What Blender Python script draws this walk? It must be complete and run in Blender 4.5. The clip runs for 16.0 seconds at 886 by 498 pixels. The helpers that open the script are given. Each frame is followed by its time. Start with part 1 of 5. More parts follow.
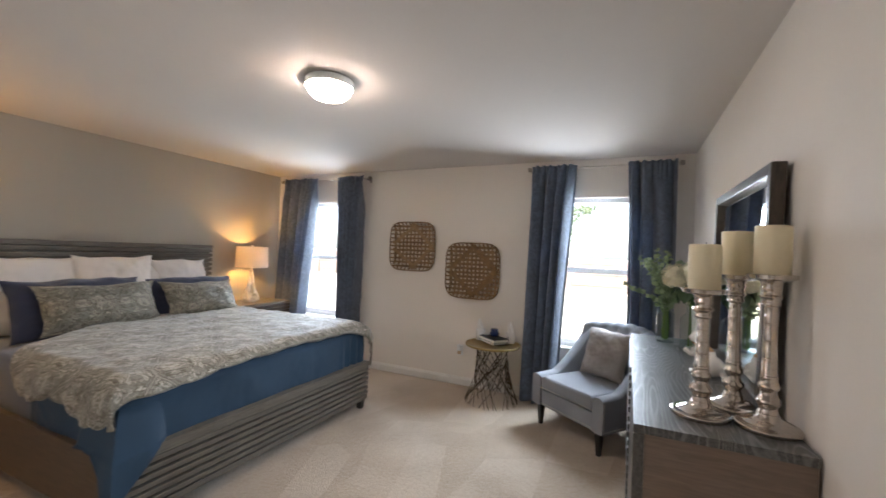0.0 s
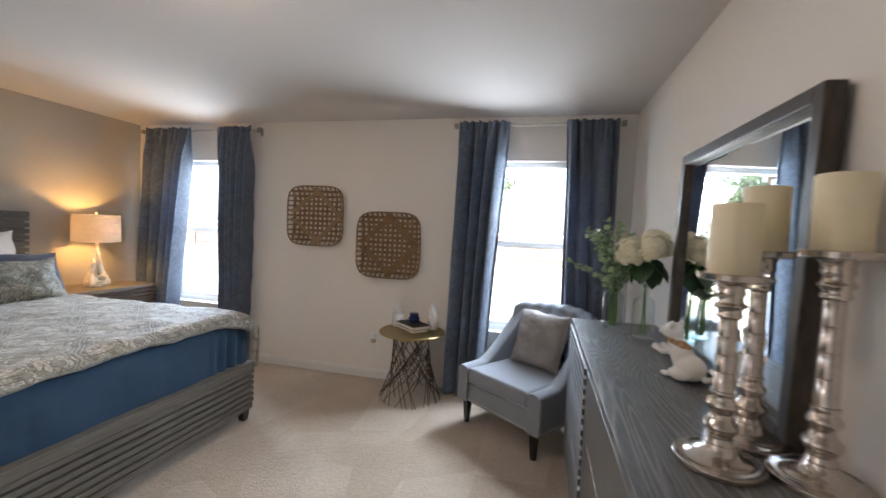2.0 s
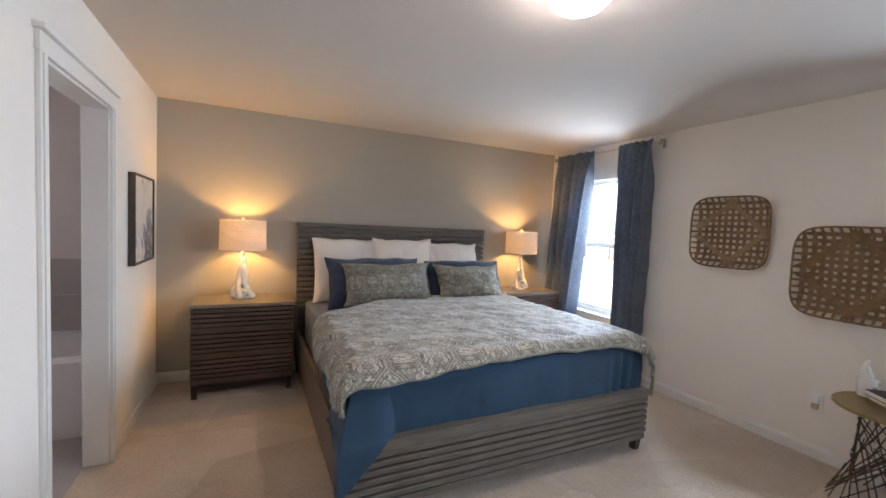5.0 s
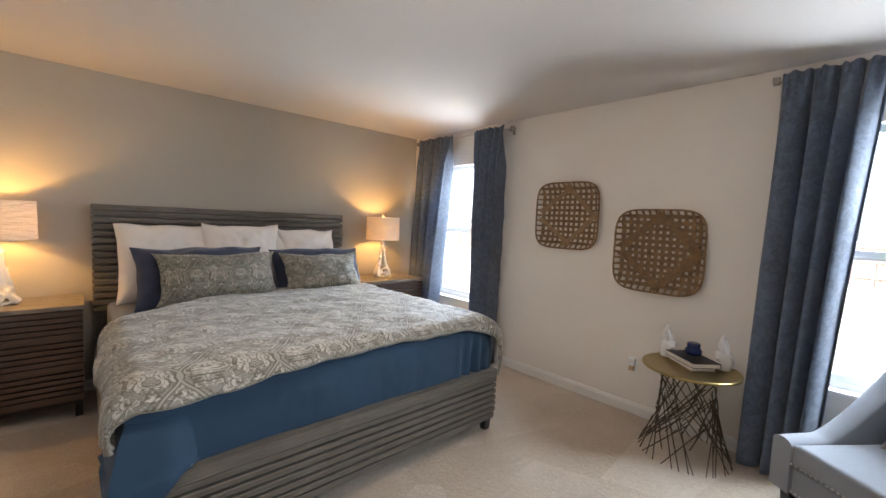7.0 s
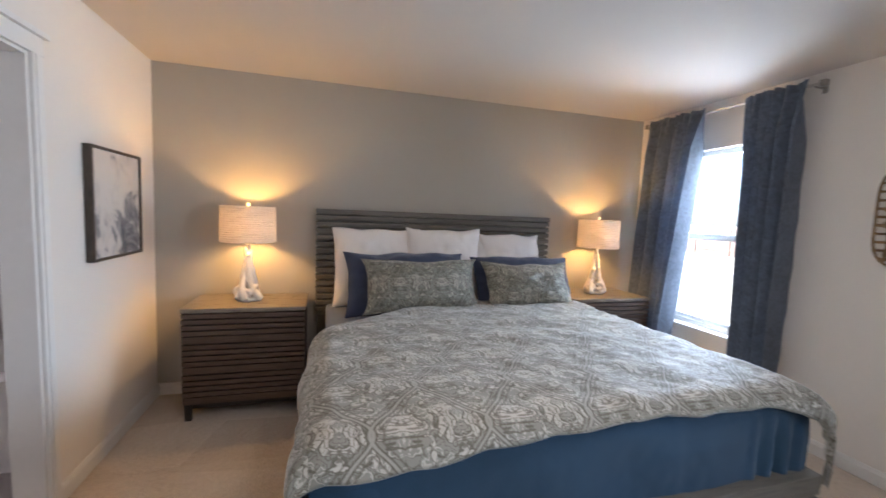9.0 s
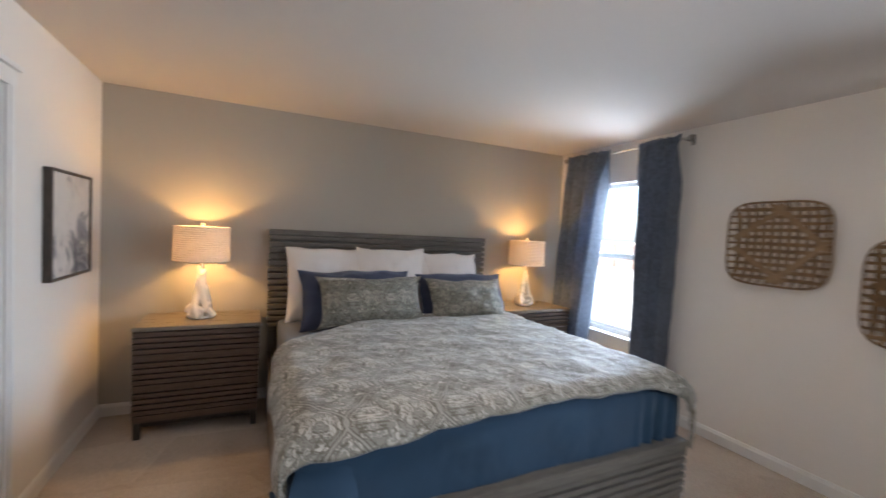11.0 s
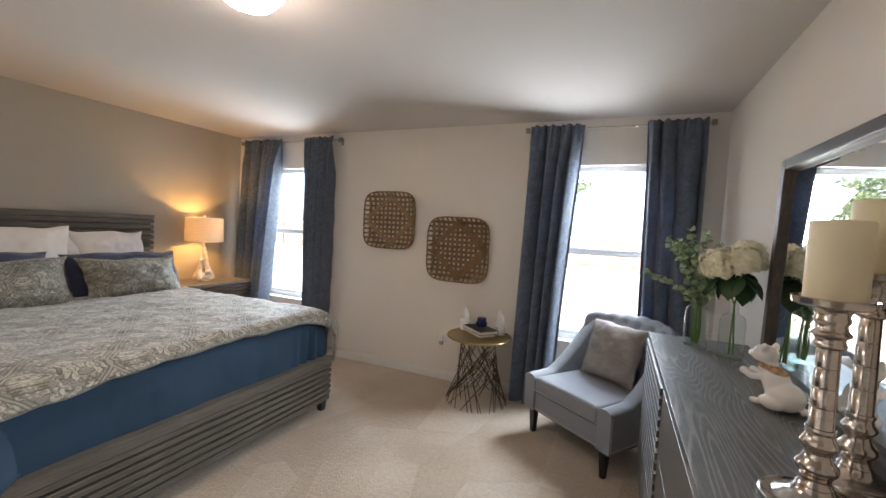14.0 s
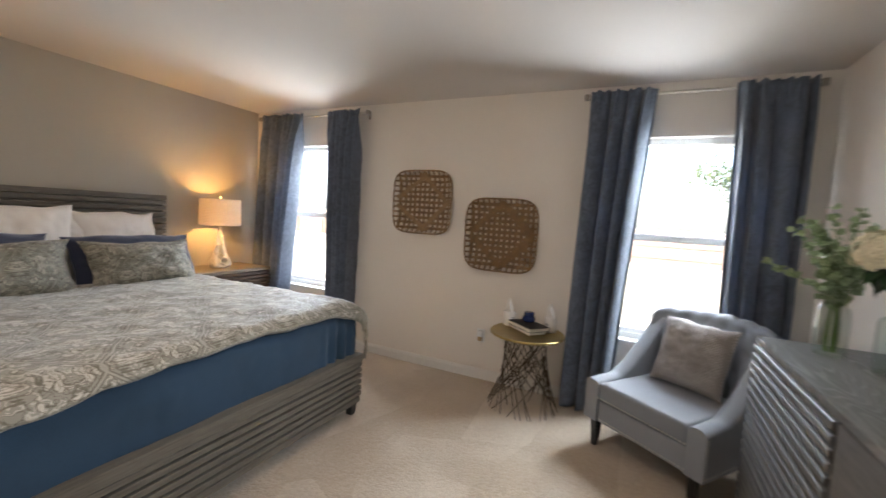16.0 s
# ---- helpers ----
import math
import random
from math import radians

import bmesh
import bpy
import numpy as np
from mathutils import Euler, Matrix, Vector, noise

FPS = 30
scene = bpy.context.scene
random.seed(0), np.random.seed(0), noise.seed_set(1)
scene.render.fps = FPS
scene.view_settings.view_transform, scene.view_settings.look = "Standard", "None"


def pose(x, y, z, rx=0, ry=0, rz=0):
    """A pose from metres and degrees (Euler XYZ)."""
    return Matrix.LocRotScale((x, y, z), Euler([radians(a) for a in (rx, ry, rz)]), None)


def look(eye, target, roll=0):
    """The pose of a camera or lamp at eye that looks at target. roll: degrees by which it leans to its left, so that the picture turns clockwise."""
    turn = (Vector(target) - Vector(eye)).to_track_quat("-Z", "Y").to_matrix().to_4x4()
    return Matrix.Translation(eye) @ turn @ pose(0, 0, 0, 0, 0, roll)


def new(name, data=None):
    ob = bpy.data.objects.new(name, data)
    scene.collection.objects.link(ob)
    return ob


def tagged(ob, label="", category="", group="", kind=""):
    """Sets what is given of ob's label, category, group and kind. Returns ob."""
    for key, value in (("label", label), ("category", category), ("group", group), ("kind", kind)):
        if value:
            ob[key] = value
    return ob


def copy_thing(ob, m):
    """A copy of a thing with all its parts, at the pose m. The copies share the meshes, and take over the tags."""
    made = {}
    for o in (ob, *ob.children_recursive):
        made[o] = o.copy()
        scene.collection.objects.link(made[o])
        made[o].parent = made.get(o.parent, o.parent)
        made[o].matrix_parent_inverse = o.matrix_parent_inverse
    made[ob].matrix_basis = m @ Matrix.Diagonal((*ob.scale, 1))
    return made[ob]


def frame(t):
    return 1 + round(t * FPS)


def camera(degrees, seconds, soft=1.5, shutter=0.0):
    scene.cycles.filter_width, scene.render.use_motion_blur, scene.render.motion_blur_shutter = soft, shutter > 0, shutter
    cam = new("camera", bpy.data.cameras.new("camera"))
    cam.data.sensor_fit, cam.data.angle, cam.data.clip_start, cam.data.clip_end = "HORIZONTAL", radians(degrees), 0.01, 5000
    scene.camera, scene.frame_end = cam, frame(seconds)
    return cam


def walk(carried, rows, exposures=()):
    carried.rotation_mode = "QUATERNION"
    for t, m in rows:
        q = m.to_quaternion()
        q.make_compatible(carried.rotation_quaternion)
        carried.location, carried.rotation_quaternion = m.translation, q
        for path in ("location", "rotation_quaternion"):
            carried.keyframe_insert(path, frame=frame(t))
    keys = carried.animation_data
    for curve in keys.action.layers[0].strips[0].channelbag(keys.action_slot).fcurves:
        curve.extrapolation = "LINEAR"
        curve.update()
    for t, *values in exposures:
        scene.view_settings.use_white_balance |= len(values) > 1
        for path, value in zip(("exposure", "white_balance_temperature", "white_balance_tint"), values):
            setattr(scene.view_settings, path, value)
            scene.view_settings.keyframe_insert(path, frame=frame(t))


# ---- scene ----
cam = camera(95.3, 16.0, shutter=0.35)
PATH = [
    (0, (0.122, 0.457, 1.462), (-0.715, 2.273, 1.476), 2.2),
    (0.5, (0.127, 0.596, 1.441), (-0.46, 2.508, 1.44), 2.2),
    (1, (0.134, 0.795, 1.426), (-0.307, 2.745, 1.384), 2.4),
    (1.5, (0.074, 0.923, 1.444), (-0.327, 2.881, 1.367), 2.5),
    (2, (-0.059, 1.1, 1.438), (-0.529, 3.041, 1.34), 2.5),
    (2.5, (-0.219, 1.242, 1.506), (-1.002, 3.078, 1.382), 2.2),
    (3, (-0.314, 1.331, 1.486), (-1.501, 2.936, 1.375), 2.0),
    (3.5, (-0.383, 1.303, 1.466), (-1.919, 2.58, 1.372), 2.3),
    (3.7, (-0.4, 1.251, 1.494), (-2.032, 2.402, 1.382), 2.5),
    (5.8, (-0.108, 1.105, 1.411), (-1.786, 2.19, 1.32), 2.4),
    (6, (-0.115, 1.174, 1.398), (-1.737, 2.339, 1.306), 2.4),
    (6.5, (-0.201, 1.364, 1.418), (-1.716, 2.664, 1.301), 2.4),
    (7, (-0.303, 1.463, 1.42), (-1.778, 2.807, 1.282), 2.5),
    (7.5, (-0.46, 1.553, 1.41), (-1.973, 2.851, 1.247), 2.5),
    (8, (-0.674, 1.625, 1.411), (-2.296, 2.783, 1.238), 2.5),
    (8.5, (-0.844, 1.683, 1.405), (-2.619, 2.588, 1.228), 2.6),
    (8.7, (-0.919, 1.654, 1.414), (-2.759, 2.417, 1.233), 2.4),
    (10.8, (-0.814, 1.438, 1.478), (-2.695, 2.112, 1.393), 2.9),
    (11, (-0.673, 1.432, 1.483), (-2.482, 2.281, 1.398), 2.9),
    (11.5, (-0.412, 1.282, 1.499), (-1.948, 2.56, 1.419), 3.0),
    (12, (-0.182, 1.129, 1.478), (-1.462, 2.664, 1.399), 2.9),
    (12.5, (-0.02, 1.041, 1.463), (-1.127, 2.705, 1.385), 3.0),
    (13, (0.096, 0.985, 1.44), (-0.845, 2.747, 1.346), 3.2),
    (13.5, (0.049, 1.018, 1.45), (-0.812, 2.82, 1.346), 3.1),
    (14, (-0.042, 1.074, 1.467), (-0.839, 2.905, 1.361), 3.1),
    (14.5, (-0.073, 1.135, 1.46), (-0.753, 3.012, 1.353), 3.1),
    (15, (-0.086, 1.164, 1.45), (-0.696, 3.066, 1.343), 3.2),
    (15.5, (-0.191, 1.224, 1.435), (-0.813, 3.121, 1.31), 3.3),
    (16, (-0.411, 1.355, 1.403), (-1.263, 3.157, 1.238), 3.4),
]
BETWEEN = [
    (4.75, (-0.30, 1.16, 1.468), (-2.11, 2.005, 1.352), 2.6),
    (9.75, (-0.99, 1.57, 1.468), (-2.966, 1.882, 1.325), 2.6),
]
walk(cam, [(t, look(eye, target, roll)) for t, eye, target, roll in sorted(PATH + BETWEEN)],
     exposures=[(0.0, 2.95, 6280, 13), (2.0, 2.95, 6130, 13), (3.0, 3.00, 7040, 13), (3.5, 3.07, 6390, 13), (4.75, 3.05, 5990, 13), (5.8, 2.90, 5590, 13), (6.0, 2.92, 5590, 13), (6.5, 3.00, 6240, 13), (7.5, 3.17, 6240, 13), (8.0, 3.20, 5940, 13), (8.5, 3.15, 5740, 13), (9.75, 2.95, 5690, 13), (10.8, 2.90, 6040, 13), (11.0, 2.92, 5840, 13), (11.5, 2.95, 5540, 13), (12.0, 2.95, 6240, 13), (13.0, 2.95, 6540, 13), (14.5, 2.95, 6390, 13), (15.5, 2.90, 6140, 13), (16.0, 3.00, 6640, 13)])

# ---------------------------------------------------------------- world and lights
world = bpy.data.worlds.new("sky")
scene.world = world
world.use_nodes = True
wn = world.node_tree.nodes
sky = wn.new("ShaderNodeTexSky")
sky.sky_type, sky.sun_disc = "NISHITA", False
sky.sun_elevation, sky.sun_rotation = radians(52), radians(160)
sky.air_density, sky.dust_density, sky.ozone_density = 1.0, 2.5, 1.0
world.node_tree.links.new(sky.outputs[0], wn["Background"].inputs[0])
wn["Background"].inputs[1].default_value = 0.14

sun = new("sun", bpy.data.lights.new("sun", "SUN"))
sun.data.energy, sun.data.angle, sun.data.color = 4.5, radians(0.5), (1.0, 0.94, 0.86)
sun.matrix_basis = look((-4, -12, 18), (0, 0, 0))

# the sky's light in each window opening
for wx, watts, aside in ((-3.66, 20.0, 1.05), (0.06, 19.0, -1.1)):
    day = new("window_daylight", bpy.data.lights.new("window_daylight", "AREA"))
    day.data.shape, day.data.size, day.data.size_y = "RECTANGLE", 0.86, 1.05
    day.data.energy, day.data.color = watts, (0.80, 0.91, 1.0)
    day.matrix_basis = look((wx, 5.12, 1.52), (wx + aside, 4.20, 0.64))

day = new("bath_window_daylight", bpy.data.lights.new("bath_window_daylight", "AREA"))
day.data.shape, day.data.size, day.data.size_y = "RECTANGLE", 0.74, 0.32
day.data.energy, day.data.color = 3.4, (1.0, 0.93, 0.90)
day.matrix_basis = look((-4.62, -0.685, 1.96), (-3.62, -0.685, 1.6))


def bulb(name, x, y, z, watts, colour, radius):
    ob = new(name, bpy.data.lights.new(name, "POINT"))
    ob.data.energy, ob.data.color, ob.data.shadow_soft_size = watts, colour, radius
    ob.location = (x, y, z)
    return ob


LAMP_X, LAMP_YS = -4.11, (1.09, 4.01)
for ly in LAMP_YS:
    bulb("table_lamp_bulb", LAMP_X, ly, 1.31, 1.95, (1.0, 0.53, 0.14), 0.03)
CEIL = (-1.47, 2.27)


# ---------------------------------------------------------------- materials
def node_mat(name):
    m = bpy.data.materials.new(name)
    m.use_nodes = True
    nt = m.node_tree
    return m, nt, nt.nodes["Principled BSDF"]


def nd(nt, kind, **values):
    n = nt.nodes.new(kind)
    for k, v in values.items():
        n.inputs[k.replace("_", " ")].default_value = v
    return n


def ramp(nt, fac, stops):
    r = nt.nodes.new("ShaderNodeValToRGB")
    el = r.color_ramp.elements
    while len(el) < len(stops):
        el.new(0.5)
    for e, (p, c) in zip(el, stops):
        e.position, e.color = p, (*c, 1)
    nt.links.new(fac, r.inputs[0])
    return r.outputs[0]


def mapped(nt, scale=(1, 1, 1), rot=(0, 0, 0), source="Object"):
    tc = nt.nodes.new("ShaderNodeTexCoord")
    mp = nt.nodes.new("ShaderNodeMapping")
    mp.inputs["Scale"].default_value = scale
    mp.inputs["Rotation"].default_value = rot
    nt.links.new(tc.outputs[source], mp.inputs[0])
    return mp.outputs[0]


def math_node(nt, op, a, b=None, c=None):
    n = nt.nodes.new("ShaderNodeMath")
    n.operation = op
    for i, v in enumerate((a, b, c)):
        if v is None:
            continue
        if isinstance(v, (int, float)):
            n.inputs[i].default_value = v
        else:
            nt.links.new(v, n.inputs[i])
    return n.outputs[0]


def mix_colour(nt, fac, a, b, mode="MIX"):
    n = nt.nodes.new("ShaderNodeMix")
    n.data_type, n.blend_type = "RGBA", mode
    for sock, v in ((n.inputs[0], fac), (n.inputs[6], a), (n.inputs[7], b)):
        if isinstance(v, (int, float)):
            sock.default_value = v
        elif isinstance(v, tuple):
            sock.default_value = (*v, 1)
        else:
            nt.links.new(v, sock)
    return n.outputs[2]


def bump(nt, bsdf, height, strength=0.2, distance=0.01):
    b = nd(nt, "ShaderNodeBump", Strength=strength, Distance=distance)
    nt.links.new(height, b.inputs["Height"])
    nt.links.new(b.outputs[0], bsdf.inputs["Normal"])


def noise_tex(nt, vec, scale, detail=3.0, rough=0.5, dist=0.0):
    n = nd(nt, "ShaderNodeTexNoise", Scale=scale, Detail=detail, Roughness=rough, Distortion=dist)
    nt.links.new(vec, n.inputs["Vector"])
    return n.outputs[0]


def surface(name, colour, rough=0.6, metal=0.0, vary=0.08, big=2.0, fine=60.0, relief=0.1, deep=0.004, scale=(1, 1, 1), sheen=0.0, rvary=0.1):
    """Paint, fabric or metal with blotches at two scales and a fine relief."""
    m, nt, b = node_mat(name)
    v = mapped(nt, scale)
    n1, n2 = noise_tex(nt, v, big, 4.0), noise_tex(nt, v, fine, 3.0)
    both = math_node(nt, "ADD", math_node(nt, "MULTIPLY", n1, 0.6), math_node(nt, "MULTIPLY", n2, 0.4))
    lo, hi = tuple(c * (1 - vary) for c in colour), tuple(min(1.0, c * (1 + vary)) for c in colour)
    nt.links.new(ramp(nt, both, [(0.3, lo), (0.7, hi)]), b.inputs["Base Color"])
    nt.links.new(math_node(nt, "ADD", math_node(nt, "MULTIPLY", n1, rvary), rough - rvary / 2), b.inputs["Roughness"])
    b.inputs["Metallic"].default_value = metal
    if sheen:
        b.inputs["Sheen Weight"].default_value = sheen
        b.inputs["Sheen Roughness"].default_value = 0.4
    if relief:
        bump(nt, b, n2, relief, deep)
    return m


def wood(name, dark, light, scale, rough=0.45, rings=False):
    """Stained open-pored wood; scale stretches the grain along the board."""
    m, nt, b = node_mat(name)
    v = mapped(nt, scale)
    n1 = noise_tex(nt, v, 9.0, 6.0, 0.6, 0.6)
    if rings:
        # growth rings cut lengthwise: level lines of a smooth field
        field = noise_tex(nt, mapped(nt, rings), 1.0, 1.2, 0.4, 0.25)
        wave_ = math_node(nt, "SINE", math_node(nt, "MULTIPLY", field, 185.0))
        pores = noise_tex(nt, mapped(nt, (60, 6, 60)), 6.0, 3.0)
        patchy = ramp(nt, noise_tex(nt, mapped(nt, (4.0, 1.2, 4.0)), 1.6, 2.0), [(0.36, (0.25, 0.25, 0.25)), (0.60, (1, 1, 1))])
        line = math_node(nt, "MULTIPLY", ramp(nt, wave_, [(0.35, (0, 0, 0)), (0.95, (1, 1, 1))]), patchy)
        fac = math_node(nt, "MULTIPLY", line, math_node(nt, "MULTIPLY", pores, 1.35))
        col = mix_colour(nt, fac, ramp(nt, n1, [(0.3, dark), (0.7, tuple(0.5 * (a + c) for a, c in zip(dark, light)))]), light)
    else:
        fac = n1
        col = ramp(nt, n1, [(0.32, dark), (0.68, light)])
    nt.links.new(col, b.inputs["Base Color"])
    nt.links.new(math_node(nt, "ADD", math_node(nt, "MULTIPLY", n1, 0.25), rough - 0.12), b.inputs["Roughness"])
    bump(nt, b, fac, 0.18, 0.002)
    return m


def damask(name, ground, line, fill, size):
    """Printed cotton with pointed ogee medallions and mirrored leaf scrolls, on the cloth's own UV in metres."""
    m, nt, b = node_mat(name)
    tall = size * 1.45
    tc = nt.nodes.new("ShaderNodeTexCoord")
    sep = nt.nodes.new("ShaderNodeSeparateXYZ")
    nt.links.new(tc.outputs["UV"], sep.inputs[0])
    u, v = sep.outputs[0], sep.outputs[1]

    def mul(a, c):
        return math_node(nt, "MULTIPLY", a, c)

    def add(a, c):
        return math_node(nt, "ADD", a, c)

    # medallion bands: two mirrored waves with pointed tips
    turn = mul(v, math.tau / tall)
    sway = mul(add(math_node(nt, "COSINE", turn), mul(math_node(nt, "COSINE", mul(turn, 3.0)), 0.13)), size * 0.235)

    def away(value):
        f = math_node(nt, "FRACT", math_node(nt, "DIVIDE", value, size))
        return mul(math_node(nt, "ABSOLUTE", math_node(nt, "SUBTRACT", f, 0.5)), size)
    d = math_node(nt, "MINIMUM", away(add(u, sway)), away(add(math_node(nt, "SUBTRACT", u, sway), size * 0.5)))
    # each half of a medallion mirrors the other; the next column stands half a height lower
    column = math_node(nt, "FLOOR", math_node(nt, "DIVIDE", add(u, size * 0.25), size * 0.5))
    twin = nt.nodes.new("ShaderNodeCombineXYZ")
    nt.links.new(math_node(nt, "PINGPONG", u, size * 0.25), twin.inputs[0])
    nt.links.new(math_node(nt, "WRAP", add(v, mul(column, tall * 0.5)), tall, 0.0), twin.inputs[1])
    leaf = noise_tex(nt, twin.outputs[0], 3.4 / size, 1.6, 0.5, 1.6)
    curl = noise_tex(nt, twin.outputs[0], 9.5 / size, 1.2, 0.5, 1.2)

    def contour(field, level, wide):
        gap = math_node(nt, "ABSOLUTE", math_node(nt, "SUBTRACT", field, level))
        return ramp(nt, gap, [(wide * 0.45, (1, 1, 1)), (wide, (0, 0, 0))])
    shade = ramp(nt, noise_tex(nt, tc.outputs["UV"], 2.2, 2.0), [(0.38, fill), (0.62, tuple(c * 0.86 for c in fill))])
    col = mix_colour(nt, ramp(nt, leaf, [(0.475, (0, 0, 0)), (0.50, (1, 1, 1))]), shade, ground)
    pale = tuple(min(0.8, c * 1.22) for c in ground)
    col = mix_colour(nt, mul(contour(curl, 0.56, 0.035), 0.75), col, pale)
    col = mix_colour(nt, mul(contour(curl, 0.44, 0.03), 0.8), col, line)
    col = mix_colour(nt, mul(contour(leaf, 0.487, 0.020), 0.9), col, line)
    col = mix_colour(nt, mul(contour(leaf, 0.60, 0.016), 0.7), col, line)
    col = mix_colour(nt, mul(contour(d, size * 0.085, size * 0.014), 0.8), col, line)
    col = mix_colour(nt, mul(ramp(nt, d, [(size * 0.030, (1, 1, 1)), (size * 0.037, (0, 0, 0))]), 0.9), col, line)
    col = mix_colour(nt, ramp(nt, d, [(size * 0.012, (1, 1, 1)), (size * 0.018, (0, 0, 0))]), col, tuple(0.3 * p + 0.7 * q for p, q in zip(ground, fill)))
    nt.links.new(col, b.inputs["Base Color"])
    b.inputs["Roughness"].default_value = 0.7
    b.inputs["Sheen Weight"].default_value = 0.28
    b.inputs["Sheen Roughness"].default_value = 0.35
    weave = noise_tex(nt, tc.outputs["UV"], 260.0, 2.0)
    crumple = noise_tex(nt, tc.outputs["UV"], 17.0, 4.0, 0.6, 0.8)
    bump(nt, b, add(mul(weave, 0.1), crumple), 0.22, 0.010)
    return m


def cloth(name, colour, rough=0.85, through_light=0.0, weave=400.0, vary=0.12, sheen=0.3, pattern=0.0):
    m, nt, b = node_mat(name)
    v = mapped(nt)
    n1, n2 = noise_tex(nt, v, 3.0, 4.0), noise_tex(nt, v, weave, 2.0)
    f = math_node(nt, "ADD", math_node(nt, "MULTIPLY", n1, 0.5), math_node(nt, "MULTIPLY", n2, 0.5))
    lo, hi = tuple(c * (1 - vary) for c in colour), tuple(c * (1 + vary) for c in colour)
    col = ramp(nt, f, [(0.35, lo), (0.65, hi)])
    if pattern:
        p = ramp(nt, noise_tex(nt, v, 13.0, 2.5, 0.55, 1.4), [(0.44, (0, 0, 0)), (0.58, (1, 1, 1))])
        col = mix_colour(nt, math_node(nt, "MULTIPLY", p, pattern), col, tuple(min(1, c * 1.7) for c in colour))
    nt.links.new(col, b.inputs["Base Color"])
    b.inputs["Roughness"].default_value = rough
    b.inputs["Sheen Weight"].default_value = sheen
    bump(nt, b, math_node(nt, "ADD", n2, noise_tex(nt, v, 18.0, 3.0)), 0.25, 0.003)
    if through_light:
        tr = nt.nodes.new("ShaderNodeBsdfTranslucent")
        nt.links.new(col, tr.inputs[0])
        mx = nt.nodes.new("ShaderNodeMixShader")
        mx.inputs[0].default_value = through_light
        nt.links.new(b.outputs[0], mx.inputs[1])
        nt.links.new(tr.outputs[0], mx.inputs[2])
        nt.links.new(mx.outputs[0], nt.nodes["Material Output"].inputs[0])
    return m


def glass(name, colour=(1, 1, 1), rough=0.0):
    m, nt, b = node_mat(name)
    b.inputs["Base Color"].default_value = (*colour, 1)
    b.inputs["Roughness"].default_value = rough
    b.inputs["Transmission Weight"].default_value = 1.0
    b.inputs["IOR"].default_value = 1.45
    return m


def window_glass(name="window_glass", tint=(1, 1, 1), least=0.03, most=0.4):
    m, nt, b = node_mat(name)
    t = nt.nodes.new("ShaderNodeBsdfTransparent")
    t.inputs[0].default_value = (*tint, 1)
    g = nt.nodes.new("ShaderNodeBsdfGlossy")
    g.inputs["Roughness"].default_value = 0.02
    lw = nd(nt, "ShaderNodeLayerWeight", Blend=0.5)
    mx = nt.nodes.new("ShaderNodeMixShader")
    nt.links.new(math_node(nt, "ADD", math_node(nt, "MULTIPLY", math_node(nt, "POWER", lw.outputs["Facing"], 2.4), most), least), mx.inputs[0])
    nt.links.new(t.outputs[0], mx.inputs[1])
    nt.links.new(g.outputs[0], mx.inputs[2])
    nt.links.new(mx.outputs[0], nt.nodes["Material Output"].inputs[0])
    return m


def carpet_mat():
    m, nt, b = node_mat("carpet")
    v = mapped(nt)
    tuft = nd(nt, "ShaderNodeTexVoronoi", Scale=150.0)
    nt.links.new(v, tuft.inputs["Vector"])
    n1, n2, n3 = noise_tex(nt, v, 240.0, 2.0), noise_tex(nt, v, 38.0, 4.0, 0.7), noise_tex(nt, v, 1.6, 2.0)
    # vacuum strokes: wedges of pile brushed one way or the other
    stroke = nd(nt, "ShaderNodeTexVoronoi", Scale=1.0, Randomness=0.9)
    nt.links.new(mapped(nt, (2.6, 0.95, 1), (0, 0, radians(32))), stroke.inputs["Vector"])
    brushed = math_node(nt, "ADD", stroke.outputs["Color"], math_node(nt, "MULTIPLY", math_node(nt, "SUBTRACT", noise_tex(nt, v, 2.4, 2.0), 0.5), 0.9))
    nap = ramp(nt, brushed, [(0.28, (0.84, 0.808, 0.765)), (0.62, (1, 1, 1))])
    f = math_node(nt, "ADD", math_node(nt, "ADD", math_node(nt, "MULTIPLY", n1, 0.25), math_node(nt, "MULTIPLY", n2, 0.35)), math_node(nt, "MULTIPLY", n3, 0.4))
    tone = nt.nodes.new("ShaderNodeVectorMath")
    tone.operation = "MULTIPLY"
    nt.links.new(ramp(nt, f, [(0.36, (0.42, 0.335, 0.245)), (0.5, (0.56, 0.465, 0.36)), (0.64, (0.67, 0.575, 0.46))]), tone.inputs[0])
    nt.links.new(nap, tone.inputs[1])
    nt.links.new(tone.outputs[0], b.inputs["Base Color"])
    b.inputs["Roughness"].default_value = 0.95
    b.inputs["Sheen Weight"].default_value = 0.3
    h = math_node(nt, "ADD", math_node(nt, "MULTIPLY", tuft.outputs["Distance"], 0.7), math_node(nt, "MULTIPLY", n2, 1.6))
    bump(nt, b, h, 0.6, 0.010)
    return m


